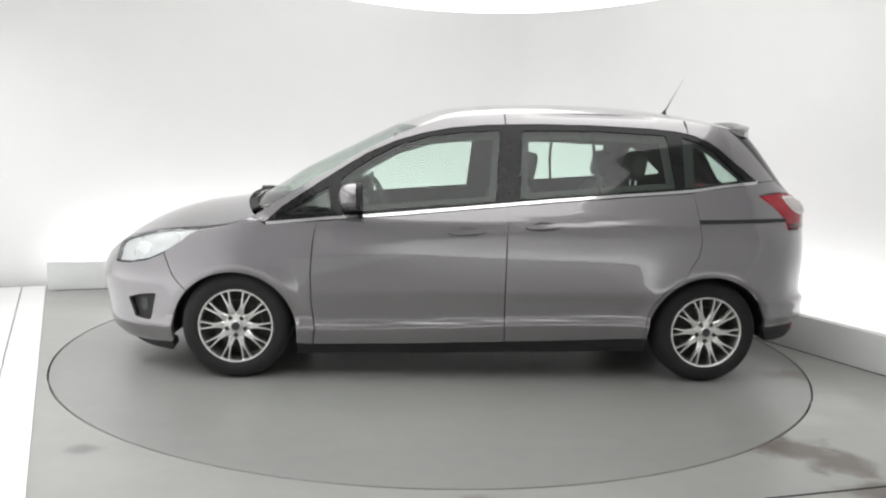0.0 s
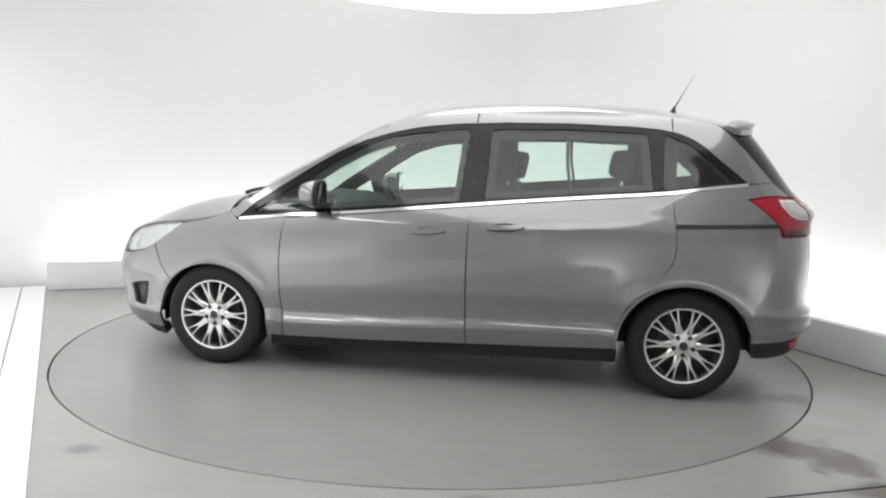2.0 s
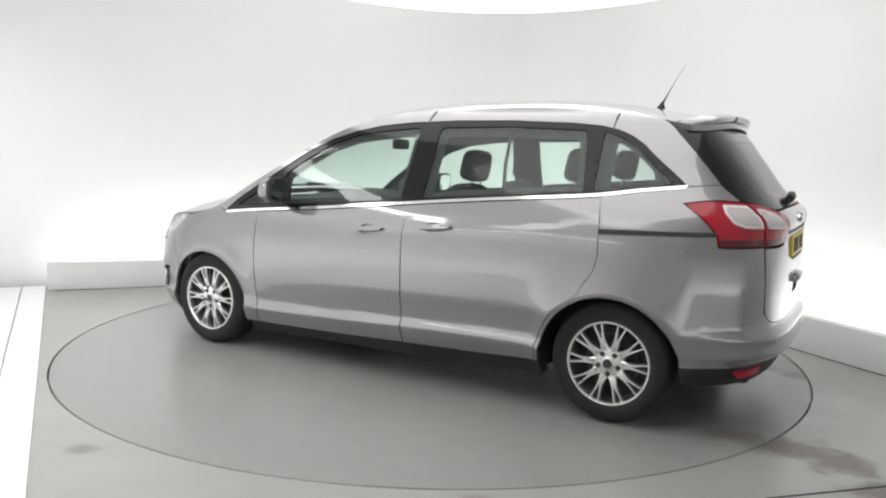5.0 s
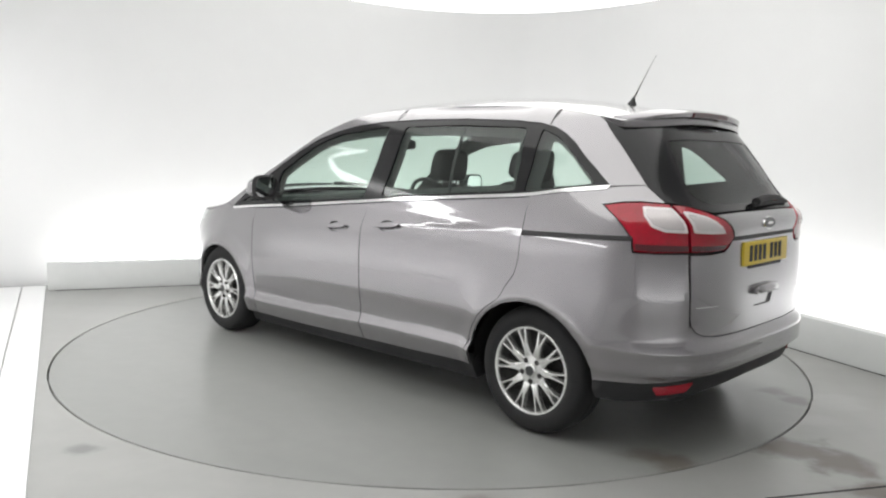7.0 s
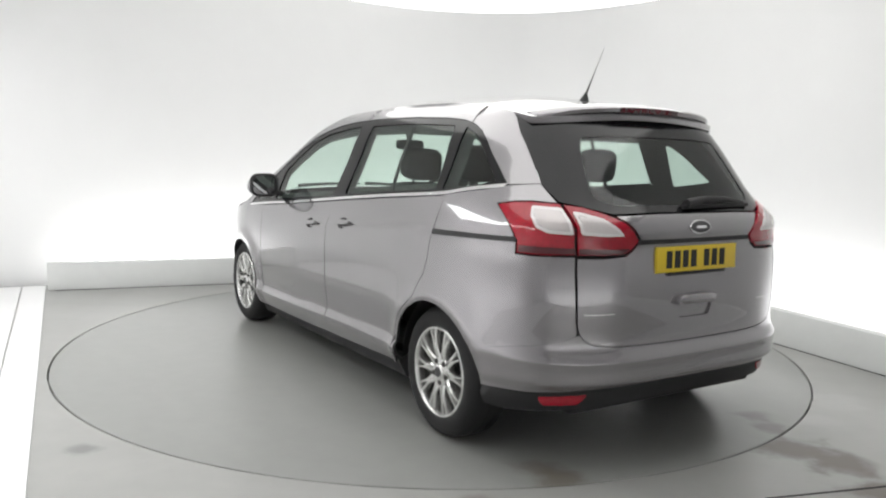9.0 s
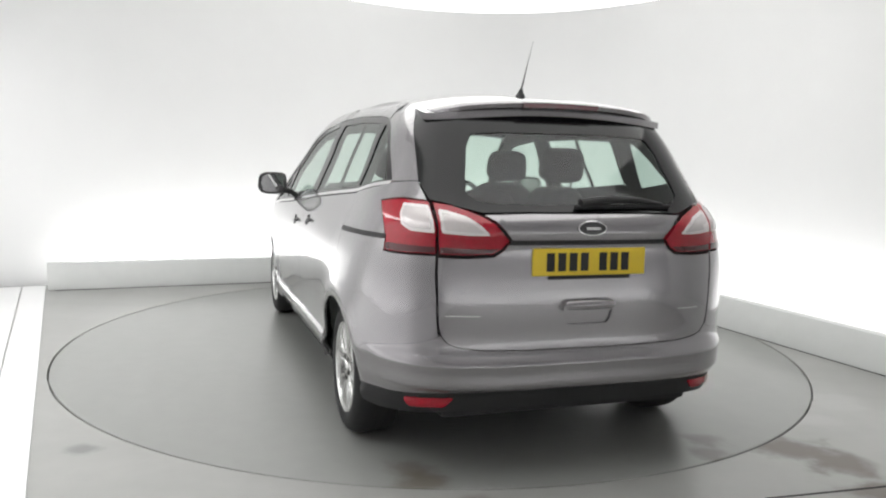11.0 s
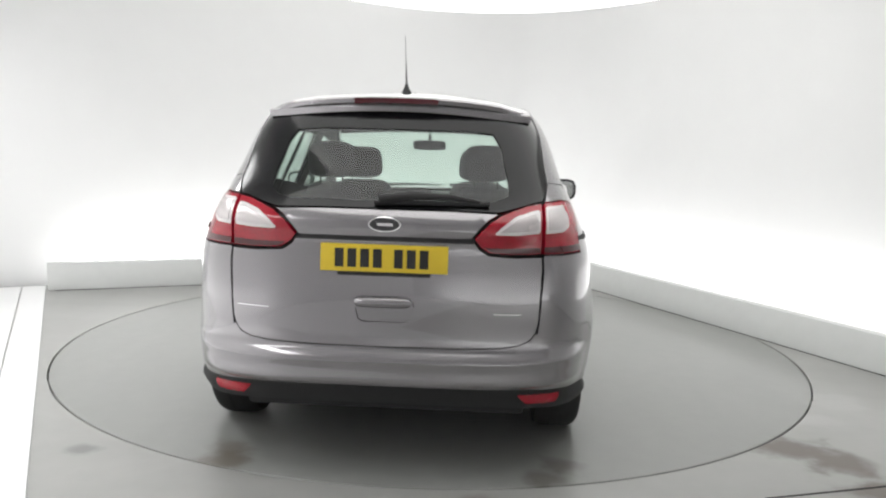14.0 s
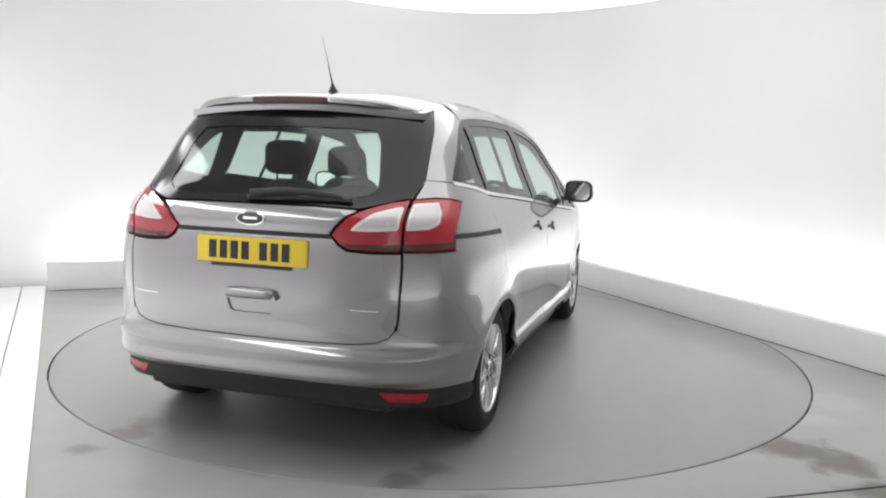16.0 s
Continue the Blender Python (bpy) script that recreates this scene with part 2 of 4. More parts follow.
def car_paint(name, colour):
    """Metallic lacquer: flakes under a clear coat, with faint dust."""
    m = material(name, colour, 0.27, 0.65, 0, 60, 0.02, 0.0, 1.0)
    m.node_tree.nodes["Principled BSDF"].inputs["Coat Roughness"].default_value = 0.04
    m.node_tree.nodes["Principled BSDF"].inputs["Coat IOR"].default_value = 1.85
    nt = m.node_tree
    b = nt.nodes["Principled BSDF"]
    tc = nt.nodes.new("ShaderNodeTexCoord")
    flake = nt.nodes.new("ShaderNodeTexNoise")
    flake.inputs["Scale"].default_value = 900
    nt.links.new(tc.outputs["Object"], flake.inputs["Vector"])
    bp = nt.nodes.new("ShaderNodeBump")
    bp.inputs["Strength"].default_value, bp.inputs["Distance"].default_value = 0.03, 0.0003
    nt.links.new(flake.outputs[0], bp.inputs["Height"])
    nt.links.new(bp.outputs[0], b.inputs["Normal"])
    return m


PAINT = car_paint("silver_grey_lacquer", (0.220, 0.209, 0.220))
BLACK = material("black_plastic", (0.012, 0.012, 0.013), 0.6, 0, 0.1, 80, 0.15, 0.1)
GLOSS_BLACK = material("gloss_black", (0.008, 0.008, 0.009), 0.12, 0, 0.03, 50, 0.1)
GLOSS_BLACK.node_tree.nodes["Principled BSDF"].inputs["Specular IOR Level"].default_value = 0.3
RUBBER = material("tyre_rubber", (0.013, 0.013, 0.0135), 0.85, 0, 0.1, 60, 0.2, 0.2)
ALLOY = material("wheel_alloy", (0.70, 0.70, 0.69), 0.24, 0.85, 0.06, 50, 0.06)
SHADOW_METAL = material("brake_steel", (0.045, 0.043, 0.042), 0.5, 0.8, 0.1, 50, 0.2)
CHROME = material("chrome", (0.85, 0.85, 0.85), 0.08, 1.0, 0.02, 30, 0.02)
MIRROR = material("mirror_glass", (0.85, 0.87, 0.87), 0.02, 1.0, 0, 20, 0.01)
RED = material("red_lens", (0.34, 0.004, 0.018), 0.10, 0, 0.03, 60, 0.35, 0.1, 0.2)
DARK_RED = material("dark_red_lens", (0.065, 0.004, 0.009), 0.15, 0, 0.03, 60, 0.15, 0, 0.4)
MILK = material("clear_lens", (0.72, 0.69, 0.69), 0.15, 0, 0.04, 60, 0.06, 0.05, 0.5)
SILVER_LENS = material("lens_facets", (0.56, 0.52, 0.52), 0.28, 0.2, 0.08, 120, 0.12, 0.4, 0.5)
CLEAR = glass("clear_cover", (0.93, 0.95, 0.95))
LAMP_BACK = material("headlamp_back", (0.74, 0.74, 0.74), 0.3, 0.5, 0.1, 60, 0.15)
YELLOW = material("plate_yellow", (0.72, 0.52, 0.03), 0.4, 0, 0.05, 60, 0.05)
BADGE = material("badge_field", (0.02, 0.02, 0.022), 0.3, 0.0, 0.02, 50, 0.1, 0, 0.5)
CLOTH = material("seat_cloth", (0.045, 0.045, 0.045), 0.9, 0, 0.05, 180, 0.25, 0.4)
TRIM = material("interior_plastic", (0.030, 0.031, 0.031), 0.7, 0, 0.08, 120, 0.15, 0.2)
LINING = material("roof_lining", (0.15, 0.15, 0.148), 0.9, 0, 0.05, 150, 0.08, 0.2)
GLASS = glass("green_glass", (0.81, 0.915, 0.86))
REAR_GLASS = glass("rear_glass", (0.70, 0.80, 0.75))


# ---- car body surface: x forward, y to its left, z up, from the middle of the wheelbase ----
def lerp_table(tab, v):
    """Smooth (monotone-ish Catmull-Rom) interpolation of (v, value) rows."""
    n = len(tab)
    if v <= tab[0][0]: return tab[0][1]
    if v >= tab[-1][0]: return tab[-1][1]
    i = 0
    while tab[i + 1][0] < v: i += 1
    (a, fa), (b, fb) = tab[i], tab[i + 1]
    s = (fb - fa) / (b - a)
    def slope(k):
        if k == 0 or k == n - 1: return s
        l = (tab[k][1] - tab[k-1][1]) / (tab[k][0] - tab[k-1][0])
        r = (tab[k+1][1] - tab[k][1]) / (tab[k+1][0] - tab[k][0])
        return 0 if l * r <= 0 else 2 * l * r / (l + r)
    ma, mb, h = slope(i), slope(i + 1), b - a
    t = (v - a) / h
    return (2*t**3-3*t*t+1)*fa+(t**3-2*t*t+t)*h*ma+(3*t*t-2*t**3)*fb+(t**3-t*t)*h*mb
INSET = [(.10,.085),(.18,.055),(.25,.020),(.305,.0),(.318,.002),(.352,.019),(.42,.014),(.55,.003),(.72,0),(.86,.006),(.92,.016),(.98,.038),(1.04,.064),(1.12,.098),(1.3,.175),(1.42,.220),(1.5,.266),(1.55,.308),(1.6,.39)]
PLAN = [(-1.3,.915),(-.6,.925),(.3,.93),(1.0,.93),(1.4,.925)]
REAR = [(.10,-1.98),(.20,-2.05),(.30,-2.11),(.36,-2.13),(.385,-2.150),(.402,-2.172),(.425,-2.173),(.45,-2.170),(.48,-2.172),(.498,-2.173),(.512,-2.166),(.532,-2.146),(.545,-2.140),(.565,-2.137),(.60,-2.135),(.72,-2.136),(.85,-2.132),(.95,-2.126),(1.0,-2.132),(1.04,-2.138),(1.065,-2.134),(1.10,-2.105),(1.16,-2.04),(1.35,-1.90),(1.5,-1.785),(1.6,-1.70)]
FRONT = [(.10,2.15),(.15,2.23),(.22,2.32),(.36,2.345),(.5,2.365),(.57,2.37),(.656,2.335),(.726,2.295),(.806,2.225),(.87,2.13),(.95,1.98),(1.05,1.7),(1.2,1.35),(1.6,.6)]
XR, XF, NR, NF = -1.2, 1.25, 4.0, 2.5
def ease(a, b, v):
    t = max(0.0, min(1.0, (v - a) / (b - a)))
    return t * t * (3 - 2 * t)
def half(x, z):
    rise = 0.05 * ease(1.0, -0.8, x) * ease(-1.2, -0.95, x) * ease(0.58, 0.46, z)     # the sill crease climbs to the rear
    return lerp_table(PLAN, x) - lerp_table(INSET, z - rise)
def shoulder(x, z):
    """Ledge pressed into the doors along the handles, fading at both ends."""
    d = (0.886 - 0.088 * x) - z
    if d < -0.02:
        return 0.0
    return 0.0055 * ease(-0.02, 0.02, d) * math.exp(-max(d, 0) / 0.11) * ease(0.95, 0.35, x) * ease(-1.25, -0.95, x)
def y_side(x, z):
    """Half width of the body at x, z."""
    w = half(max(XR, min(XF, x)), z)
    if x < XR:
        q = min(1, (XR - x) / (XR - lerp_table(REAR, z)))
        return w * (1 - q**NR)**(1/NR)
    if x > XF:
        L=max(lerp_table(FRONT, z) - XF,.05)
        q = min(1, (x - XF) / L)
        return w * (1 - q**NF)**(1/NF)
    return w
def x_rear(y, z):
    w = half(XR, z)
    return XR - (XR - lerp_table(REAR, z)) * (1 - min(1, abs(y) / w)**NR)**(1/NR)


WHEEL_X, WHEEL_Z = 1.394, 0.312
SPOKE_TURN = 0.0     # tenths of a turn
ARC_N = 400


def arc_table(n, w, length):
    """Arc length along a corner of the plan, by its angle."""
    rows, last, s = [], None, 0.0
    for k in range(ARC_N + 1):
        f = math.pi / 2 * (k / ARC_N)
        p = (length * math.sin(f) ** (2 / n), w * math.cos(f) ** (2 / n) if k < ARC_N else 0.0)
        if last:
            s += math.hypot(p[0] - last[0], p[1] - last[1])
        rows.append(s)
        last = p
    return rows


ARC_R, ARC_F = arc_table(NR, 0.87, 0.92), arc_table(NF, 0.92, 0.92)
U_REAR, U_FRONT = XR - ARC_R[-1], XF + ARC_F[-1]


def arc_angle(rows, s):
    k = int(np.searchsorted(rows, s))
    if k <= 0:
        return 0.0
    if k > ARC_N:
        return math.pi / 2
    return math.pi / 2 * (k - 1 + (s - rows[k - 1]) / (rows[k] - rows[k - 1])) / ARC_N


def arc_length(rows, f):
    g = f / (math.pi / 2) * ARC_N
    k = min(int(g), ARC_N - 1)
    return rows[k] + (rows[k + 1] - rows[k]) * (g - k)


def S(x, z):
    """Place on the unrolled body side by x and z."""
    if x < XR:
        q = min(1, (XR - x) / (XR - lerp_table(REAR, z)))
        return (XR - arc_length(ARC_R, math.asin(q ** (NR / 2))), z)
    if x > XF:
        q = min(1, (x - XF) / max(lerp_table(FRONT, z) - XF, 0.05))
        return (XF + arc_length(ARC_F, math.asin(q ** (NF / 2))), z)
    return (x, z)


def B(y, z):
    """Place on the unrolled back by y and z; negative y lies past the middle."""
    u = XR - arc_length(ARC_R, math.acos(min(1, abs(y) / half(XR, z)) ** (NR / 2)))
    return (u, z) if y >= 0 else (2 * U_REAR - u, z)


def flare(x, z):
    """Swelling of the wings over the wheels."""
    out = 0.0
    for c in (WHEEL_X, -WHEEL_X):
        d = math.hypot(x - c, z - 0.30)
        out += 0.016 * math.exp(-((d - 0.37) / 0.06) ** 2)
    d = math.hypot(x + WHEEL_X, z - 0.30)
    return out + 0.010 * math.exp(-((d - 0.42) / 0.10) ** 2) * ease(0.40, 0.60, z)


def body_point(u, z, off=0.0):
    if u < U_REAR:
        p = body_point(2 * U_REAR - u, z, off)
        return Vector((p.x, -p.y, p.z))
    if u > U_FRONT:
        p = body_point(2 * U_FRONT - u, z, off)
        return Vector((p.x, -p.y, p.z))
    if off:
        return body_point(u, z) + body_normal(u, z) * off
    if u < XR:
        f = arc_angle(ARC_R, XR - u)
        x, y = XR - (XR - lerp_table(REAR, z)) * math.sin(f) ** (2 / NR), half(XR, z) * max(math.cos(f), 0) ** (2 / NR)
    elif u > XF:
        f = arc_angle(ARC_F, u - XF)
        x, y = XF + (lerp_table(FRONT, z) - XF) * math.sin(f) ** (2 / NF), half(XF, z) * max(math.cos(f), 0) ** (2 / NF)
    else:
        x, y = u, half(u, z)
    return Vector((x, y + (flare(x, z) + shoulder(x, z)) * min(1, y / 0.7), z))


def body_normal(u, z):
    h = 0.004
    a, b = body_point(u + h, z), body_point(u - h, z)
    c, d = body_point(u, z + h), body_point(u, z - h)
    n = (a - b).cross(c - d)
    return -n.normalized()


def inside(poly, x, y):
    hit, j = False, len(poly) - 1
    for i in range(len(poly)):
        (xi, yi), (xj, yj) = poly[i], poly[j]
        if (yi > y) != (yj > y) and x < (xj - xi) * (y - yi) / (yj - yi) + xi:
            hit = not hit
        j = i
    return hit


def shrink(poly, d):
    """Move the outline inwards by d."""
    n, turn = len(poly), sum(a[0] * b[1] - b[0] * a[1] for a, b in zip(poly, poly[1:] + poly[:1]))
    s, out = (1 if turn > 0 else -1), []
    for i in range(n):
        a, b, c = Vector(poly[i - 1]), Vector(poly[i]), Vector(poly[(i + 1) % n])
        e, f = (b - a).normalized(), (c - b).normalized()
        p, q = Vector((-e.y, e.x)) * s, Vector((-f.y, f.x)) * s
        m = p + q
        k = d / max(0.35, 1 + p.dot(q))
        out.append(tuple(b + m * k))
    return out


def dense(poly, step):
    out = []
    for a, b in zip(poly, poly[1:] + poly[:1]):
        n = max(1, math.ceil(math.dist(a, b) / step))
        out += [(a[0] + (b[0] - a[0]) * k / n, a[1] + (b[1] - a[1]) * k / n) for k in range(n)]
    return out


def rounded(poly, r, n=4):
    """Cut the corners of an outline by arcs of about radius r."""
    out = []
    for i in range(len(poly)):
        a, b, c = Vector(poly[i - 1]), Vector(poly[i]), Vector(poly[(i + 1) % len(poly)])
        p = b + (a - b).normalized() * min(r, (a - b).length * 0.45)
        q = b + (c - b).normalized() * min(r, (c - b).length * 0.45)
        for k in range(n + 1):
            t = k / n
            out.append(tuple(p * (1 - t) ** 2 + b * 2 * t * (1 - t) + q * t * t))
    return out


def sheet_data(poly, holes=(), gap=0.0, off=0.0, step=0.045, thick=0.014):
    """Vertices, faces and normals of a panel that lies on the body within an outline, with turned-in edges."""
    poly = dense(shrink(poly, gap) if gap else list(poly), step)
    holes = [dense(list(h), step) for h in holes]
    pts, edges = [], []
    for loop in (poly, *holes):
        k = len(pts)
        pts += loop
        edges += [(k + i, k + (i + 1) % len(loop)) for i in range(len(loop))]
    xs, ys = [p[0] for p in poly], [p[1] for p in poly]
    nx, ny = int((max(xs) - min(xs)) / step), int((max(ys) - min(ys)) / step)
    arr = np.array(pts)
    for i in range(1, nx + 1):
        for j in range(1, ny + 1):
            x, y = min(xs) + (i - 0.5 * (j % 2)) * step, min(ys) + j * step
            if np.min(np.hypot(arr[:, 0] - x, arr[:, 1] - y)) > step * 0.45 and inside(poly, x, y) and not any(inside(h, x, y) for h in holes):
                pts.append((x, y))
    from_cdt = cdt([Vector(p) for p in pts], edges, [], 0, 1e-6)
    uv, tris = from_cdt[0], from_cdt[2]
    keep = []
    for t in tris:
        cx, cy = sum(uv[i][0] for i in t) / 3, sum(uv[i][1] for i in t) / 3
        if inside(poly, cx, cy) and not any(inside(h, cx, cy) for h in holes):
            keep.append(t)
    verts, normals, faces = [], [], []
    for u, z in uv:
        n = body_normal(u, z)
        verts.append(body_point(u, z) + n * off)
        normals.append(n)
    count = {}
    for t in keep:
        a, b, c = t
        nn = (verts[b] - verts[a]).cross(verts[c] - verts[a])
        if nn.dot(normals[a]) < 0:
            t = (a, c, b)
        faces.append(tuple(t))
        for i in range(3):
            e = (t[i], t[(i + 1) % 3])
            count[e] = count.get(e, 0) + 1
    if thick:
        for a, b in [e for e in count if (e[1], e[0]) not in count]:
            d = (verts[b] - verts[a]).cross(normals[a]).normalized()
            k = len(verts)
            for i in (a, b):
                verts.append(verts[i].copy())
                normals.append((d + normals[i] * 0.25).normalized() if thick > 0 else -d)
            for i in (b, a):
                verts.append(verts[i] - normals[i] * thick)
                normals.append(d if thick > 0 else -d)
            faces.append((k + 1, k, k + 3, k + 2))
    used = sorted({i for f in faces for i in f})
    back = {i: k for k, i in enumerate(used)}
    return [verts[i] for i in used], [tuple(back[i] for i in f) for f in faces], [normals[i] for i in used]


def put_mesh(name, data, mat, parent, label="", mirror=False):
    verts, faces, normals = data
    if mirror:
        verts, normals = [Vector((v.x, -v.y, v.z)) for v in verts], [Vector((v.x, -v.y, v.z)) for v in normals]
        faces = [f[::-1] for f in faces]
    me = bpy.data.meshes.new(name)
    me.from_pydata(verts, [], faces)
    me.shade_smooth()
    me.normals_split_custom_set_from_vertices(normals)
    me.materials.append(mat)
    ob = new(name, me)
    ob.parent = parent
    if label:
        ob["label"] = label
    return ob


def both(name, data, mat, parent, label=""):
    return put_mesh(name, data, mat, parent, label), put_mesh(name, data, mat, parent, label, True)


def sub(name, data, mat, parents, label=""):
    for p, flip in zip(parents, (False, True)):
        put_mesh(name, data, mat, p, label, flip)


# outlines shared by neighbouring panels
ZE = [(-1.80, 1.492), (-1.62, 1.522), (-1.508, 1.546), (-1.254, 1.583), (-0.968, 1.602), (-0.72, 1.605), (-0.368, 1.598), (-0.089, 1.582), (0.153, 1.556), (0.359, 1.492), (0.496, 1.434),
      (0.666, 1.345), (0.837, 1.245), (0.973, 1.163), (1.1, 1.083), (1.22, 1.0), (1.35, 0.930), (1.51, 0.897), (1.79, 0.866), (2.04, 0.803), (2.2, 0.715), (2.3, 0.63)]
BULGE = [(-1.8, 0.052), (-1.3, 0.060), (-0.4, 0.074), (0.1, 0.076), (0.4, 0.079), (0.7, 0.088), (1.2, 0.125), (1.6, 0.115), (1.9, 0.09), (2.1, 0.06), (2.3, 0.02)]
ze = lambda x: lerp_table(ZE, x)


def line(points, fn=S):
    return [fn(*p) for p in points]


def arch(cx, cz, r, a0, a1, n=18):
    """Part of a wheel arch; degrees from the front over the top."""
    return [S(cx + r * math.cos(radians(a0 + (a1 - a0) * k / n)), cz + r * 0.99 * math.sin(radians(a0 + (a1 - a0) * k / n))) for k in range(n + 1)]


WIN_TOP = [(-1.7, 1.218), (-1.62, 1.285), (-1.534, 1.352), (-1.47, 1.41), (-1.40, 1.455), (-1.32, 1.487), (-1.234, 1.505), (-1.059, 1.521), (-0.708, 1.531), (-0.358, 1.528), (-0.048, 1.514), (0.158, 1.492), (0.327, 1.456), (0.494, 1.405), (0.658, 1.328), (0.818, 1.228), (0.975, 1.121), (1.13, 1.015), (1.228, 0.922)]
BELT = [(1.228, 0.916), (0.934, 0.946), (0.484, 0.985), (0.15, 1.019), (-0.173, 1.052), (-0.508, 1.086), (-0.848, 1.117), (-1.196, 1.147), (-1.283, 1.156), (-1.478, 1.187), (-1.70, 1.214)]
DOOR_F = [(0.934, 0.940), (0.956, 0.809), (0.968, 0.646), (0.96, 0.448), (0.94, 0.312), (0.952, 0.208)]
DOOR_M = [(-0.170, 1.045), (-0.163, 0.77), (-0.163, 0.50), (-0.170, 0.236)]
DOOR_R = [(-1.288, 1.150), (-1.300, 1.06), (-1.312, 0.97), (-1.322, 0.86), (-1.305, 0.775), (-1.262, 0.712)]
belt = lambda x: lerp_table(sorted(BELT), x)
FA, RA = (1.405, 0.272, 0.362), (-1.390, 0.292, 0.366)
DOOR_R_ARCH = [(RA[0] + 0.386 * math.cos(radians(a)), RA[1] + 0.386 * math.sin(radians(a))) for a in (60, 50, 40, 30, 20, 10, 0, -3)]
BUMP_TOP = [S(-1.705, 0.475), S(-1.80, 0.53), B(0.73, 0.575), B(0.638, 0.605)]
GATE_LOW = [B(0.640, 0.65), B(0.630, 0.615), B(0.605, 0.582), B(0.56, 0.564), B(0.47, 0.553), B(0.3, 0.548), B(0.0, 0.546)]
LAMP_SIDE = [S(-1.700, 1.133), S(-1.78, 1.146), S(-1.85, 1.151), B(0.651, 1.147), B(0.650, 1.05), B(0.649, 0.943), S(-1.95, 0.940), S(-1.882, 0.942), S(-1.868, 0.99), S(-1.80, 1.06)]
LAMP_GATE = [B(0.640, 1.145), B(0.58, 1.137), B(0.518, 1.117), B(0.47, 1.098), B(0.428, 1.073), B(0.392, 1.037), B(0.364, 1.003), B(0.392, 0.968), B(0.428, 0.946), B(0.53, 0.941), B(0.638, 0.942)]
GATE_UP = [S(-1.545, 1.532), S(-1.575, 1.512), S(-1.69, 1.397), S(-1.80, 1.272), S(-1.838, 1.228), B(0.650, 1.150)]


def build_car():
    root = tagged(new("car"), "silver-grey metallic people carrier with closed doors on the turntable", "car")
    # --- painted side panels ---
    top = lambda a, b, n: [S(a + (b - a) * k / n, ze(a + (b - a) * k / n)) for k in range(n + 1)]
    frame_side = top(1.30, -1.52, 60) + GATE_UP[:5] + line(WIN_TOP)
    both("side_frame", sheet_data(frame_side, gap=0.0, step=0.05), PAINT, root)
    fender = line(DOOR_F[::-1]) + line([(0.934, 0.935), (1.228, 0.910)]) + line([(1.25, 0.93), (1.30, ze(1.30))]) + line([(1.40, ze(1.40) - 0.006), (1.51, 0.885), (1.60, 0.870)]) \
        + line([(1.655, 0.838), (1.707, 0.800), (1.811, 0.728)]) + line([(1.76, 0.60)]) + arch(*FA, 42, 189, 22)
    both("front_wing", sheet_data(fender, gap=0.0025), PAINT, root)
    cup = lambda xm, zm, rx=0.066, rz=0.031: [S(xm + rx * math.cos(a), zm + rz * math.sin(a)) for a in [2 * math.pi * k / 24 for k in range(24)]]
    cup_f, cup_r = cup(0.069, 0.885), cup(-0.378, 0.9245)
    front_door = line(DOOR_F) + line([(0.4, 0.218)]) + line(DOOR_M[::-1]) + [S(x, belt(x) - 0.012) for x in (-0.17, 0.1, 0.35, 0.6, 0.8, 0.934)]
    fd = both("front_door", sheet_data(front_door, [cup_f], gap=0.0035, step=0.02), PAINT, root)
    rear_door = line(DOOR_M) + line([(-0.6, 0.249)]) + line([(-1.003, 0.268)]) + line(DOOR_R_ARCH[::-1][1:]) + line(DOOR_R[::-1]) + [S(x, belt(x) - 0.012) for x in (-1.288, -1.0, -0.7, -0.4, -0.17)]
    rd = both("sliding_door", sheet_data(rear_door, [cup_r], gap=0.0035, step=0.02), PAINT, root)
    quarter = line(DOOR_R) + line(DOOR_R_ARCH) + [S(-1.022, 0.27)] + arch(*RA, -4, 148, 20)[1:] + BUMP_TOP + [B(0.645, 0.66), B(0.650, 0.76), B(0.651, 0.936)] \
        + [S(-1.95, 0.934), S(-1.876, 0.936), S(-1.862, 0.99), S(-1.795, 1.062), S(-1.690, 1.136), S(-1.78, 1.152), S(-1.85, 1.157), B(0.657, 1.152), S(-1.838, 1.226), S(-1.70, 1.213)] \
        + [S(x, belt(x) - 0.012) for x in (-1.6, -1.478, -1.38)]
    both("rear_wing", sheet_data(quarter, gap=0.0004, step=0.035), PAINT, root)
    # --- bumpers ---
    paint_low = [S(-1.742, 0.352), S(-1.80, 0.352), B(0.794, 0.356), B(0.70, 0.366), B(0.60, 0.377), B(0.37, 0.383), B(0.0, 0.383)]
    mir = lambda pts: [(2 * U_REAR - u, z) for u, z in pts[::-1]]
    upper = BUMP_TOP + GATE_LOW[1:]
    loop = upper + mir(upper)[1:] + [(2 * U_REAR - u, z) for u, z in arch(*RA, 149, 171, 4)] + [(2 * U_REAR - u, z) for u, z in paint_low] + paint_low[::-1][1:] + arch(*RA, 149, 171, 4)[::-1]
    bumper = put_mesh("rear_bumper", sheet_data(loop, gap=0.0004, step=0.02, thick=0.02), PAINT, root)
    low = [S(-1.762, 0.262), S(-1.85, 0.252), B(0.74, 0.262), B(0.6, 0.275), B(0.45, 0.285), B(0.0, 0.29)]
    loop = paint_low + mir(paint_low)[1:] + [(2 * U_REAR - u, z) for u, z in low] + low[::-1][1:]
    put_mesh("lower_bumper", sheet_data(loop, gap=0.001, off=-0.012, thick=0.05), BLACK, root, "black plastic lower bumper")
    refl = rounded([B(0.755, 0.340), B(0.565, 0.346), B(0.60, 0.303), B(0.735, 0.298)], 0.012)
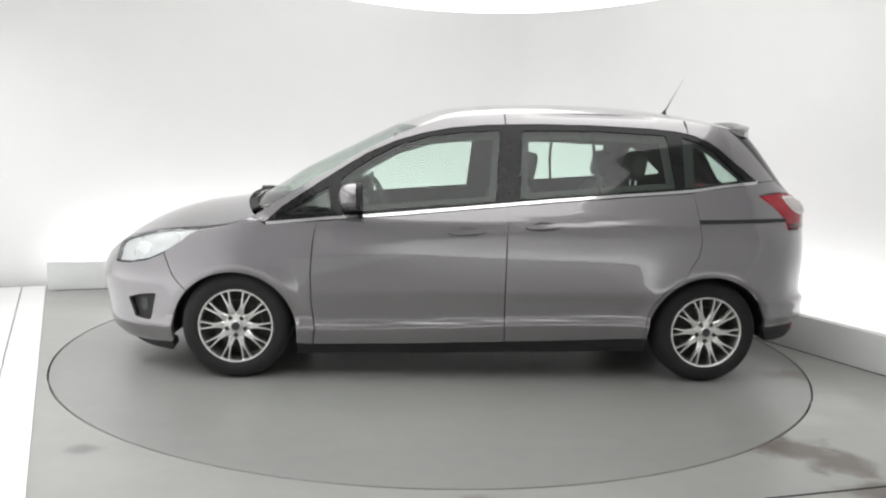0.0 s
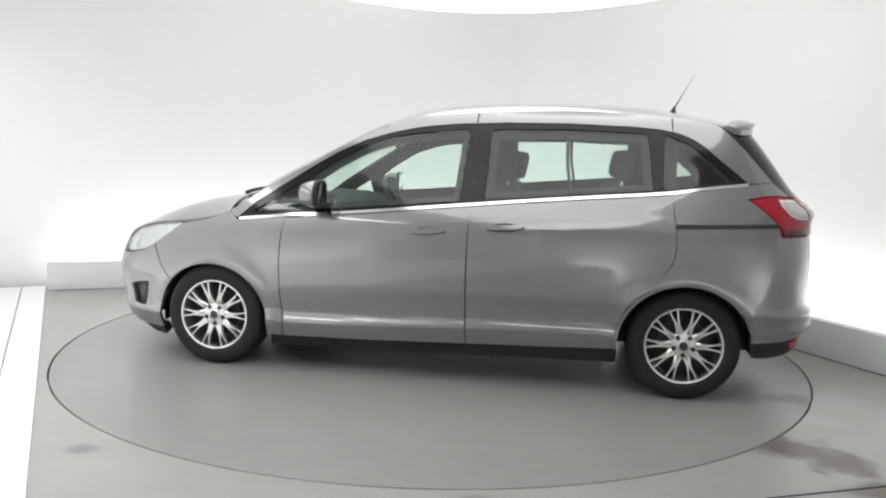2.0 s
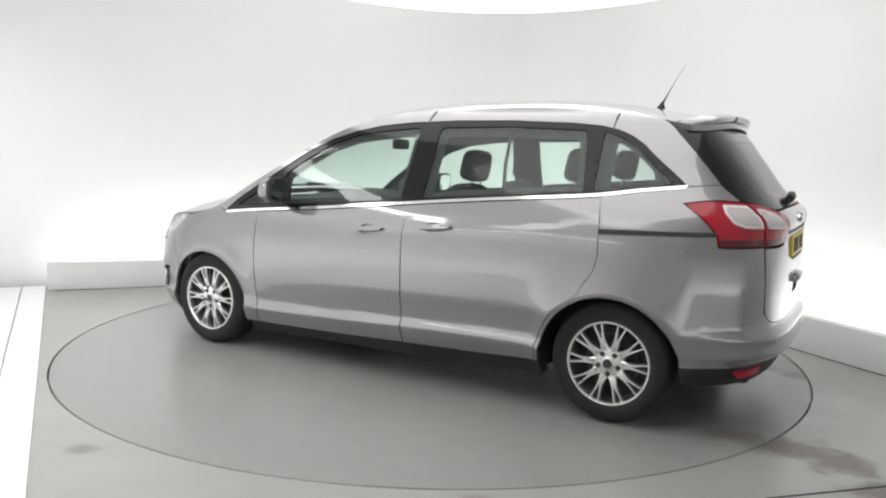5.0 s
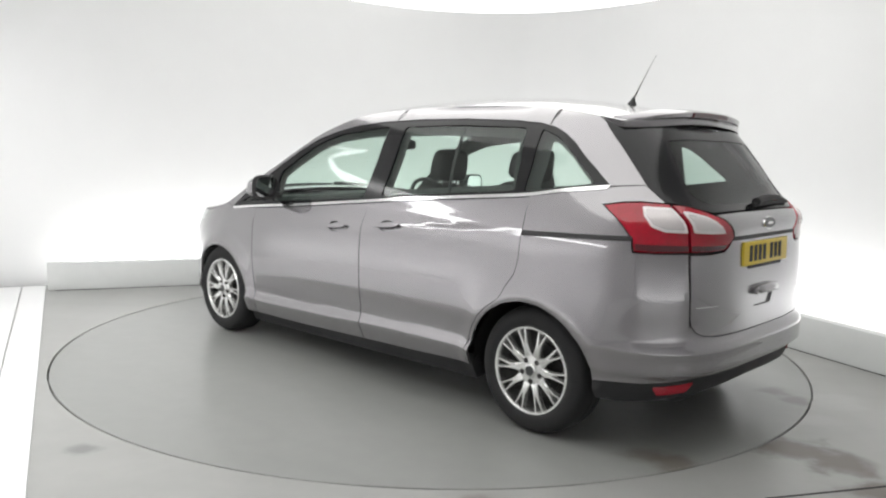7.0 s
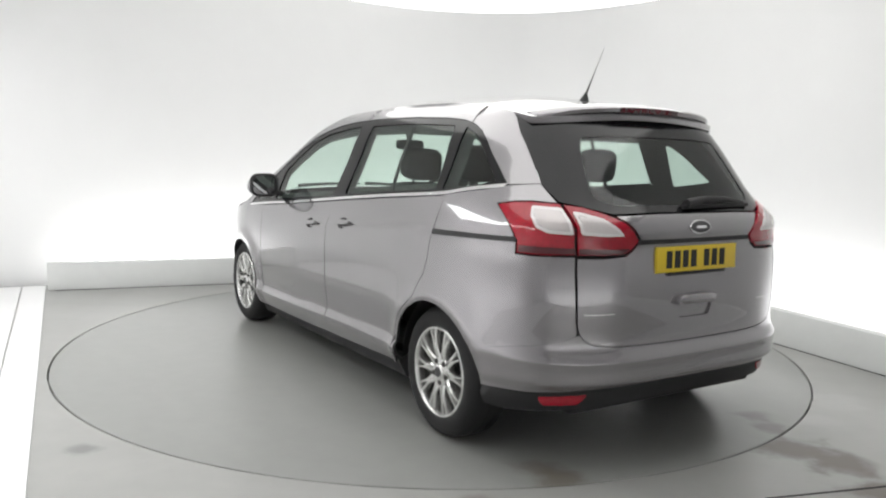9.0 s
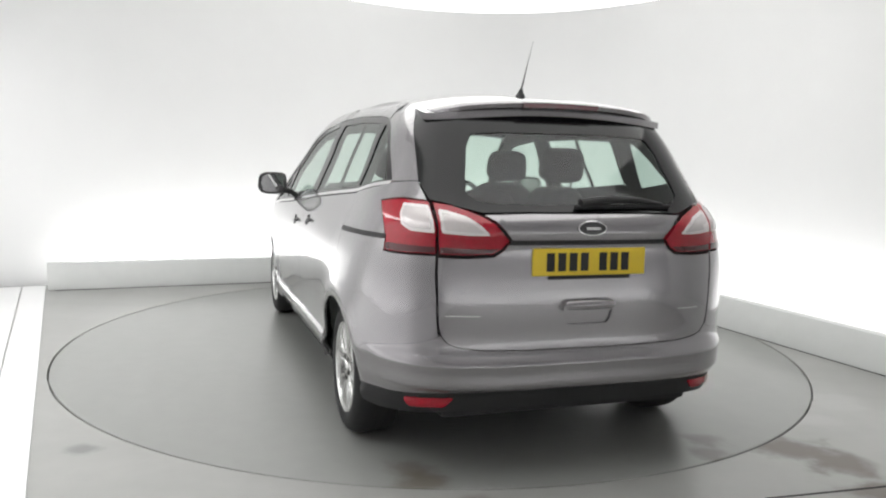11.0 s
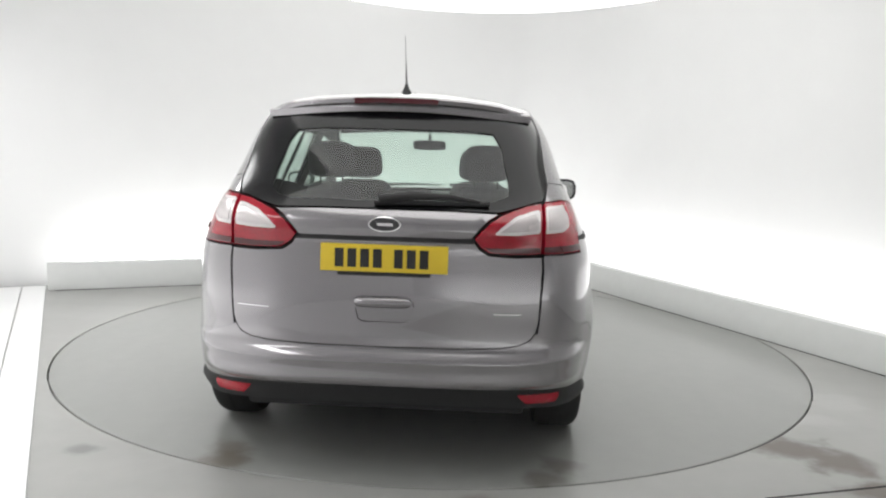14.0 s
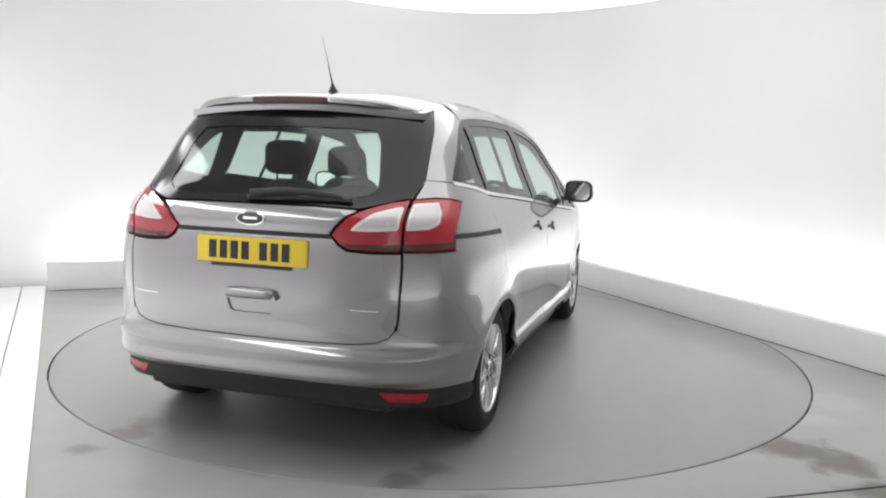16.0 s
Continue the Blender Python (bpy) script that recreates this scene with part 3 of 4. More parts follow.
    both("reflector", sheet_data(refl, off=-0.008, step=0.03), RED, root, "red rear reflector")
    # front bumper with its dark lower edge and fog lamp
    fb_low = [(1.785, 0.192), (1.95, 0.180), (2.10, 0.176), (2.22, 0.18)]
    loop = arch(*FA, -10, 42, 8) + line([(1.76, 0.60), (1.811, 0.725), (1.921, 0.674), (2.043, 0.648), (2.160, 0.638), (2.146, 0.69), (2.134, ze(2.134) - 0.002), (2.17, ze(2.17)), (2.25, ze(2.25))]) + [(U_FRONT, 0.62)]
    loop += [(U_FRONT, 0.19)] + line(fb_low[::-1])
    fog = rounded(line([(1.865, 0.484), (1.97, 0.468), (2.06, 0.437), (2.015, 0.328), (1.905, 0.322)]), 0.015)
    both("front_bumper", sheet_data(loop, [fog], gap=0.002, step=0.045, thick=0.02), PAINT, root)
    surround = both("fog_lamp", sheet_data(fog, off=-0.03, step=0.03, thick=0), BLACK, root, "black fog lamp surround")
    sub("lens", sheet_data(rounded(line([(1.935, 0.445), (1.985, 0.435), (1.985, 0.365), (1.94, 0.37)]), 0.01), off=-0.018, step=0.03), CLEAR, surround, "clear fog lamp lens")
    loop = line(fb_low) + [(U_FRONT, 0.185), (U_FRONT, 0.135)] + line([(2.10, 0.125), (1.95, 0.120), (1.80, 0.122), (1.785, 0.15)])
    both("front_lip", sheet_data(loop, off=-0.01, thick=0.05), BLACK, root, "black plastic front lip")
    # headlamps
    lamp = [S(1.605, 0.872)] + [S(x, ze(x) - 0.006) for x in (1.66, 1.74, 1.82, 1.90, 1.98, 2.05, 2.10, 2.125)] + line([(2.137, 0.690), (2.150, 0.645), (2.043, 0.655), (1.921, 0.682), (1.811, 0.735), (1.707, 0.805), (1.655, 0.842)])
    hl = both("headlamp", sheet_data(lamp, gap=0.002, off=-0.02, step=0.03, thick=0), LAMP_BACK, root, "clear headlamp with chrome reflectors")
    sub("cover", sheet_data(lamp, gap=0.002, off=0.001, step=0.03, thick=0.02), CLEAR, hl, "clear headlamp cover")
    for cx, cz, r in ((1.955, 0.742, 0.046),):
        ring = [S(cx + r * math.cos(a), cz + r * 0.8 * math.sin(a)) for a in [2 * math.pi * k / 20 for k in range(20)]]
        sub("reflector", sheet_data(ring, off=-0.012, step=0.03, thick=0.008), CHROME, hl, "chrome headlamp reflector")
    # sill
    loop = line([(1.03, 0.208), (0.4, 0.219), (-0.17, 0.233), (-0.6, 0.248), (-1.015, 0.266), (-1.02, 0.17), (-0.17, 0.15), (1.04, 0.132)])
    both("sill", sheet_data(loop, off=-0.022, thick=0.06), BLACK, root, "black plastic sill")
    # --- side windows ---
    q1 = rounded(line([(1.135, 0.966), (0.875, 1.130), (0.848, 0.985)]), 0.012)
    g1 = rounded(line([(0.800, 1.180), (0.656, 1.282), (0.493, 1.373), (0.293, 1.438), (0.039, 1.472), (-0.130, 1.485), (-0.100, 1.068), (0.785, 0.987)]), 0.02)
    g2 = rounded(line([(-0.265, 1.487), (-0.703, 1.497), (-1.145, 1.484), (-1.185, 1.170), (-0.245, 1.085)]), 0.02)
    q2 = rounded(line([(-1.245, 1.478), (-1.364, 1.438), (-1.45, 1.375), (-1.531, 1.305), (-1.625, 1.228), (-1.33, 1.180), (-1.240, 1.172)]), 0.014)
    trim = line(WIN_TOP) + line([(x, z + 0.001) for x, z in BELT])
    tr = both("window_surround", sheet_data(trim, [q1, g1, g2, q2], off=-0.005, step=0.05, thick=0.012), GLOSS_BLACK, root, "gloss black window surround")
    for o, g in (("quarter_window", q1), ("front_window", g1), ("sliding_door_window", g2), ("rear_quarter_window", q2)):
        for ob in both(o, sheet_data(shrink(g, -0.006), off=-0.010, step=0.06, thick=0), GLASS if o != "rear_quarter_window" else REAR_GLASS, root, "green-tinted side window"):
            ob.visible_shadow = False
    chrome = [S(x, belt(x) + 0.006) for x in np.linspace(1.225, -1.70, 50)] + [S(x, belt(x) - 0.010) for x in np.linspace(-1.69, 1.215, 50)]
    both("chrome_strip", sheet_data(chrome, off=0.004, step=0.05, thick=0.012), CHROME, root, "bright chrome waistline strip")
    # seams of the roof trim
    for x in (-0.165, -1.285):
        w = 0.003
        both("roof_seam", sheet_data(line([(x - w, lerp_table(WIN_TOP, x) + 0.002), (x + w, lerp_table(WIN_TOP, x) + 0.002), (x + w, ze(x) - 0.002), (x - w, ze(x) - 0.002)]), off=0.0012, step=0.03, thick=0.002), BLACK, root, "dark seam in the roof trim")
    # slide rail
    rail = line([(-1.312, 0.986), (-1.60, 0.996), (-1.862, 1.005), (-1.866, 0.987), (-1.60, 0.977), (-1.314, 0.964)])
    both("slide_rail", sheet_data(rail, off=0.006, step=0.05, thick=0.014), BLACK, root, "black sliding door rail")
    # door handles
    for doors, x0, x1, z0, z1 in ((fd, 0.178, -0.040, 0.878, 0.892), (rd, -0.270, -0.487, 0.917, 0.932)):
        xm, zm = (x0 + x1) / 2, (z0 + z1) / 2
        sub("handle_recess", sheet_data(cup_f if doors is fd else cup_r, off=-0.014, step=0.03, thick=-0.012), PAINT, doors, "hollow behind the handle")
        hz = lambda x: z0 + (z1 - z0) * (x - x0) / (x1 - x0)
        bar = [(x, hz(x) + 0.014 * (1 - ((x - xm) / 0.115) ** 2) ** 0.5) for x in np.linspace(x0, x1, 14)] + [(x, hz(x) - 0.012 * (1 - ((x - xm) / 0.115) ** 2) ** 0.5) for x in np.linspace(x1, x0, 14)[1:-1]]
        sub("handle", sheet_data(line(bar), off=0.022, step=0.02, thick=0.016), PAINT, doors, "body-coloured pull handle")
    # --- tail lamps ---
    ls = both("tail_lamp", sheet_data(LAMP_SIDE, off=0.002, gap=0.002, step=0.035, thick=0.03), RED, root, "red and clear tail lamp on the wing")
    clear1 = rounded([S(-1.862, 1.134), B(0.656, 1.130), B(0.655, 1.027), S(-1.975, 1.030), S(-1.925, 1.050), S(-1.885, 1.092)], 0.008)
    sub("clear_lens", sheet_data(clear1, off=0.0055, step=0.03, thick=0.006), MILK, ls, "clear indicator lens")
    lg = both("gate_lamp", sheet_data(LAMP_GATE, off=0.002, gap=0.002, step=0.035, thick=0.03), RED, root, "red and clear tail lamp on the tailgate")
    clear2 = rounded([B(0.630, 1.118), B(0.60, 1.114), B(0.53, 1.093), B(0.475, 1.056), B(0.443, 1.024), B(0.53, 1.023), B(0.630, 1.029)], 0.014)
    sub("clear_lens", sheet_data(clear2, off=0.0055, step=0.03, thick=0.006), MILK, lg, "clear reversing lens")
    for par, loops in ((ls, [S(-1.862, 1.134), B(0.656, 1.130), B(0.655, 1.027), S(-1.975, 1.030), S(-1.925, 1.050), S(-1.885, 1.092)]), (lg, [B(0.630, 1.118), B(0.60, 1.114), B(0.53, 1.093), B(0.475, 1.056), B(0.443, 1.024), B(0.53, 1.023), B(0.630, 1.029)])):
        inner = rounded(shrink(loops, 0.012), 0.008)
        sub("reflector", sheet_data(inner, off=0.0085, step=0.03, thick=0.003), SILVER_LENS, par, "silvery lens facets")
    # lens coloured darker along its lower edge
    for par, low in ((ls, [B(0.652, 0.972), B(0.651, 0.948), S(-1.95, 0.945), S(-1.886, 0.947), S(-1.878, 0.974)]), (lg, [B(0.635, 0.972), B(0.635, 0.947), B(0.53, 0.946), B(0.432, 0.951), B(0.405, 0.970), B(0.52, 0.968)])):
        sub("reflector_band", sheet_data(low, off=0.0045, step=0.03, thick=0.003), DARK_RED, par, "darker red band along the lens bottom")
    # --- tailgate ---
    gate_l = [B(0.462, 1.104), B(0.421, 1.078), B(0.385, 1.041), B(0.356, 1.004), B(0.386, 0.963), B(0.424, 0.939), B(0.53, 0.932), B(0.645, 0.934), B(0.646, 0.80)] + GATE_LOW
    gate_top = [B(0.0, 1.113), B(0.27, 1.113)]
    loop = gate_top + gate_l + mir(gate_l)[1:] + [(2 * U_REAR - u, z) for u, z in gate_top[1:]]
    grip = rounded([B(0.122, 0.722), B(-0.122, 0.722), B(-0.10, 0.650), B(0.10, 0.650)], 0.022)
    gate = put_mesh("tailgate", sheet_data(loop, [grip], gap=0.0045, step=0.04, thick=0.02), PAINT, root)
    strip = [B(0.356, 1.004), B(0.0, 1.004), B(-0.356, 1.004), B(-0.362, 0.985), B(0.0, 0.985), B(0.362, 0.985)]
    put_mesh("handle_groove", sheet_data(strip, off=0.002, thick=0.004), BLACK, gate, "black groove above the plate")
    hand = rounded([B(0.112, 0.752), B(-0.112, 0.752), B(-0.130, 0.712), B(0.130, 0.712)], 0.014)
    pull = put_mesh("pull_handle", sheet_data(hand, off=0.024, step=0.03, thick=0.026), PAINT, gate, "body-coloured pull grip")
    bm = bmesh.new()
    tube(bm, [Vector((x_rear(y, 0.735) - 0.014, y, 0.735)) for y in (0.116, 0.10, 0.05, 0.0, -0.05, -0.10, -0.116)], [0.012, 0.021, 0.023, 0.023, 0.023, 0.021, 0.012], 14)
    part("rounded_lip", bm, PAINT, pull)
    put_mesh("grip_recess", sheet_data(grip, off=-0.010, step=0.03, thick=-0.009), PAINT, gate, "hollow under the pull grip")
    # badge
    for name, mat, rx, rz, off in (("badge", CHROME, 0.066, 0.028, 0.006), ("badge_field", BADGE, 0.0605, 0.0235, 0.0085)):
        el = [B(rx * math.cos(a), 1.052 + rz * math.sin(a)) for a in [2 * math.pi * k / 32 for k in range(32)]]
        put_mesh(name, sheet_data(el, off=off, step=0.03, thick=0.008), mat, gate, "oval chrome badge with a dark field" if name == "badge" else "")
    bar = [B(0.032, 1.057), B(-0.032, 1.057), B(-0.036, 1.047), B(0.028, 1.047)]
    put_mesh("badge_mark", sheet_data(bar, off=0.0095, step=0.03, thick=0.001), CHROME, gate)
    for y0, y1 in ((0.615, 0.475), (-0.45, -0.565)):
        scr = [B(y0, 0.699), B(y1, 0.698), B(y1, 0.694), B(y0, 0.695)]
        put_mesh("model_mark", sheet_data(scr, off=0.003, step=0.03, thick=0.003), ALLOY, gate, "small silver lettering bar")
    # number plate: yellow, with plain dark bars
    x0 = lerp_table(REAR, 0.92) - 0.006
    pm = pose(x0, 0, 0.914, 0, 2, 0)
    bm = bmesh.new()
    box(bm, -0.004, -0.26, -0.056, 0.010, 0.26, 0.056, pm, 0.002)
    np_ob = part("number_plate", bm, YELLOW, root, "yellow number plate with dark bars")
    y = 0.205
    for k in range(7):
        bm = bmesh.new()
        box(bm, -0.0055, y - 0.040, -0.038, -0.0035, y - 0.004, 0.038, pm)
        part("character_bar", bm, BLACK, np_ob)
        y -= 0.052 + (0.034 if k == 3 else 0)
    bm = bmesh.new()
    box(bm, -0.004, -0.19, -0.072, 0.02, 0.19, -0.057, pm, 0.003)
    part("plate_holder", bm, BLACK, root, "black plate holder")
    # --- rear window ---
    edge_l = [B(0.0, 1.545), B(0.3, 1.545), B(0.48, 1.540)] + GATE_UP[:5] + [B(0.648, 1.156), B(0.60, 1.147), B(0.52, 1.126), B(0.46, 1.112), B(0.27, 1.117), B(0.0, 1.117)]
    hole_l = [B(0.0, 1.445), B(0.3, 1.443), B(0.43, 1.433), B(0.462, 1.38), B(0.492, 1.26), B(0.505, 1.19), B(0.47, 1.162), B(0.41, 1.148), B(0.0, 1.146)]
    mirror_loop = lambda l: l + mir(l)[1:-1]
    frit = put_mesh("rear_window", sheet_data(mirror_loop(edge_l), [mirror_loop(hole_l)], gap=0.002, off=-0.004, step=0.05, thick=0.014), GLOSS_BLACK, root, "rear window with a black border")
    put_mesh("pane", sheet_data(shrink(mirror_loop(hole_l), -0.006), off=-0.007, step=0.06, thick=0), REAR_GLASS, frit, "green-tinted glass").visible_shadow = False
    # --- bonnet, windscreen, roof ---
    def cap(name, mat, x0, x1, label="", nv=26, nx=26, off=0.0, thick=0.012, vmax=1.0, parent=root, rim=True):
        def at(s, v):
            x = x0(v) + (x1(v) - x0(v)) * s
            ye = max(y_side(max(x, -1.52), ze(max(x, -1.52))), 0.02)
            bl = lerp_table(BULGE, x) * min(1, ye / 0.35)
            z = ze(x) if x > -1.55 else ze(-1.55) - (-1.55 - x) * 0.17
            return Vector((x, v * ye, z + bl * (1 - abs(v) ** 2.1) + off))
        verts, normals, faces = [], [], []
        for i in range(nx + 1):
            for j in range(nv + 1):
                s, v = i / nx, vmax * (-1 + 2 * j / nv)
                h = 0.01
                e, f = at(s + h, v) - at(s - h, v), at(s, min(v + h, 1)) - at(s, max(v - h, -1))
                n = e.cross(f).normalized()
                if n.z < 0:
                    n = -n
                verts.append(at(s, v))
                normals.append(n)
        w = nv + 1
        flip = x1(0) < x0(0)
        for i in range(nx):
            for j in range(nv):
                q = (i * w + j, i * w + j + 1, (i + 1) * w + j + 1, (i + 1) * w + j)
                faces.append(q if flip is False else q[::-1])
        top_faces = len(faces)
        loop = [j for j in range(w)] + [i * w + nv for i in range(1, nx + 1)] + [nx * w + j for j in range(nv - 1, -1, -1)] + [i * w for i in range(nx - 1, 0, -1)]
        if rim:
            k = len(verts)
            for i in loop:
                verts += [verts[i].copy(), verts[i] - Vector((0, 0, thick))]
                c = (verts[i] - at(0.5, 0))
                c.z = 0
                c.normalize()
                normals += [(c + Vector((0, 0, 0.3))).normalized(), c]
            m = len(loop)
            for i in range(m):
                a, b = k + 2 * i, k + 2 * ((i + 1) % m)
                faces.append((a, b, b + 1, a + 1) if not flip else (b, a, a + 1, b + 1))
        fixed = []
        for f in faces:
            a, b, c = (verts[i] for i in f[:3])
            fixed.append(f if (b - a).cross(c - a).dot(normals[f[0]]) >= 0 else f[::-1])
        return put_mesh(name, (verts, fixed, normals), mat, parent, label)
    wind_low = lambda v: 1.235 + 0.15 * (1 - v * v)
    wind_top = lambda v: 0.37 + 0.12 * (1 - v * v)
    cap("bonnet", PAINT, lambda v: 2.285 - 0.115 * abs(v) ** 3, lambda v: wind_low(v) + 0.05, "silver-grey bonnet")
    cap("cowl", BLACK, lambda v: wind_low(v) + 0.06, lambda v: wind_low(v) - 0.03, "black plastic cowl below the windscreen", nx=4, off=-0.014, vmax=0.75)
    cap("windscreen", GLASS, wind_low, wind_top, "wide green-tinted windscreen", vmax=0.995, thick=0.004, off=0.0).visible_shadow = False
    cap("roof", PAINT, lambda v: wind_top(v) - 0.004, lambda v: (x_rear(v * 0.545, 1.545) - 0.035), "silver-grey roof", nx=40, thick=0.03)
    cap("headlining", LINING, lambda v: wind_top(v) - 0.03, lambda v: x_rear(v * 0.52, 1.54) + 0.08, "pale grey roof lining", off=-0.045, thick=0.01, vmax=0.95)
    # wiper arms at the foot of the windscreen
    for y0, y1 in ((0.48, -0.05), (-0.12, -0.58)):
        bm = bmesh.new()
        f = lambda y: Vector((wind_low(y / 0.86) - 0.005, y, ze(wind_low(y / 0.86)) + lerp_table(BULGE, 1.3) * (1 - abs(y / 0.86) ** 2.4) + 0.012))
        tube(bm, [f(y0 + (y1 - y0) * k / 8) + Vector((0.03 - 0.06 * k / 8, 0, 0.004)) for k in range(9)], [0.014 - 0.001 * k for k in range(9)], 8)
        part("windscreen_wiper", bm, BLACK, root, "black windscreen wiper")
    # spoiler with high brake light
    n = 30
    bm = bmesh.new()
    rows = []
    for k in range(n + 1):
        y = -0.565 + 1.13 * k / n
        xr = x_rear(y, 1.545) - 0.035
        zc = 1.547 + 0.044 * (1 - abs(y / 0.58) ** 2.2) - max(0, abs(y) - 0.45) * 0.10
        rows.append([bm.verts.new(p) for p in ((xr + 0.05, y, zc + 0.004), (xr - 0.012, y, zc - 0.006), (xr - 0.022, y, zc - 0.016), (xr - 0.016, y, zc - 0.034), (xr + 0.05, y, zc - 0.050))])
    for a, b in zip(rows, rows[1:]):
        for i in range(4):
            bm.faces.new((a[i], b[i], b[i + 1], a[i + 1]))
        bm.faces.new((a[4], b[4], b[0], a[0]))
    bm.faces.new(rows[0][::-1])
    bm.faces.new(rows[-1])
    bmesh.ops.recalc_face_normals(bm, faces=bm.faces)
    sp = part("roof_spoiler", bm, PAINT, root, "body-coloured roof spoiler", 50)
    bm = bmesh.new()
    rows = []
    for k in range(13):
        y = -0.185 + 0.37 * k / 12
        xr = x_rear(y, 1.545) - 0.035
        zc = 1.547 + 0.044 * (1 - abs(y / 0.56) ** 2.2)
        rows.append([bm.verts.new(p) for p in ((xr - 0.012, y, zc - 0.010), (xr - 0.027, y, zc - 0.014), (xr - 0.023, y, zc - 0.036), (xr - 0.01, y, zc - 0.040))])
    for a, b in zip(rows, rows[1:]):
        for i in range(3):
            bm.faces.new((a[i], b[i], b[i + 1], a[i + 1]))
    bm.faces.new(rows[0][::-1])
    bm.faces.new(rows[-1])
    bmesh.ops.recalc_face_normals(bm, faces=bm.faces)
    part("brake_light", bm, DARK_RED, sp, "dark red high brake light")
    # rear wiper
    bm = bmesh.new()
    g = lambda y, z, o: Vector((x_rear(y, z) - o, y, z))
    tube(bm, [g(0.03, 1.150, 0.03), g(-0.1, 1.168, 0.035), g(-0.25, 1.166, 0.03), g(-0.38, 1.150, 0.02)], [0.022, 0.018, 0.014, 0.008], 10)
    rw = part("rear_wiper", bm, BLACK, root, "black rear wiper arm")
    bm = bmesh.new()
    tube(bm, [g(0.05, 1.135, 0.012), g(-0.15, 1.14, 0.012), g(-0.42, 1.14, 0.012)], 0.009, 8)
    part("blade", bm, BLACK, rw)
    # aerial
    bm = bmesh.new()
    lathe(bm, [(0.028, -0.02), (0.026, 0.004), (0.014, 0.024), (0.007, 0.044), (0.001, 0.047)], pose(-1.345, 0, 1.628, 0, -12, 0), 16)
    ae = part("aerial", bm, BLACK, root, "black roof aerial with a raked rod")
    bm = bmesh.new()
    tube(bm, [(-1.352, 0, 1.66), (-1.412, 0, 1.775), (-1.475, 0, 1.89)], [0.0052, 0.0017, 0.0006], 8)
    part("rod", bm, BLACK, ae)
    # door mirrors
    for s in (1, -1):
        bm = bmesh.new()
        bmesh.ops.create_uvsphere(bm, u_segments=24, v_segments=14, radius=1)
        for v in bm.verts:
            x, y, z = v.co
            f = lambda a, p: math.copysign(abs(a) ** p, a)
            x, y, z = f(x, 0.75), f(y, 0.7), f(z, 0.7)
            x = x * 0.088 if x > 0 else x * 0.03
            v.co = (0.715 + x, s * (1.0 + y * 0.100 - 0.013 * z), 1.085 + z * (0.075 - 0.012 * y))
        mi = part("door_mirror", bm, PAINT, root, "body-coloured door mirror", 60)
        bm = bmesh.new()
        box(bm, 0.715, -0.07, -0.055, 0.775, 0.05, -0.02, pose(0, s * 0.915, 1.07, s * 8, 0, 0), 0.012)
        part("mirror_foot", bm, BLACK, mi, "black mirror foot")
        bm = bmesh.new()
        pts = [(0.083 * math.copysign(abs(math.cos(a)) ** 0.6, math.cos(a)), 0.066 * math.copysign(abs(math.sin(a)) ** 0.6, math.sin(a))) for a in [2 * math.pi * k / 28 for k in range(28)]]
        ring = [[bm.verts.new((0.684 - d, s * (1.0 + y * q), 1.085 + z * q)) for y, z in pts] for d, q in ((-0.012, 1.19), (0.008, 1.17), (0.010, 0.98), (0.004, 0.96))]
        for a, b in zip(ring, ring[1:]):
            for k in range(28):
                bm.faces.new((a[k], a[(k + 1) % 28], b[(k + 1) % 28], b[k]))
        bmesh.ops.recalc_face_normals(bm, faces=bm.faces)
        part("mirror_rim", bm, BLACK, mi, "black mirror rim")
        bm = bmesh.new()
        bm.faces.new([bm.verts.new((0.6745 - 0.1 * y - 0.12 * z + 0.006, s * (1.0 + y * 0.96), 1.085 + z * 0.96)) for y, z in pts])
        part("mirror_glass", bm, MIRROR, mi, "mirror glass")
    build_wheels(root)
    build_inside(root, q1, g1, g2, q2, hole_l, mirror_loop)
    return root


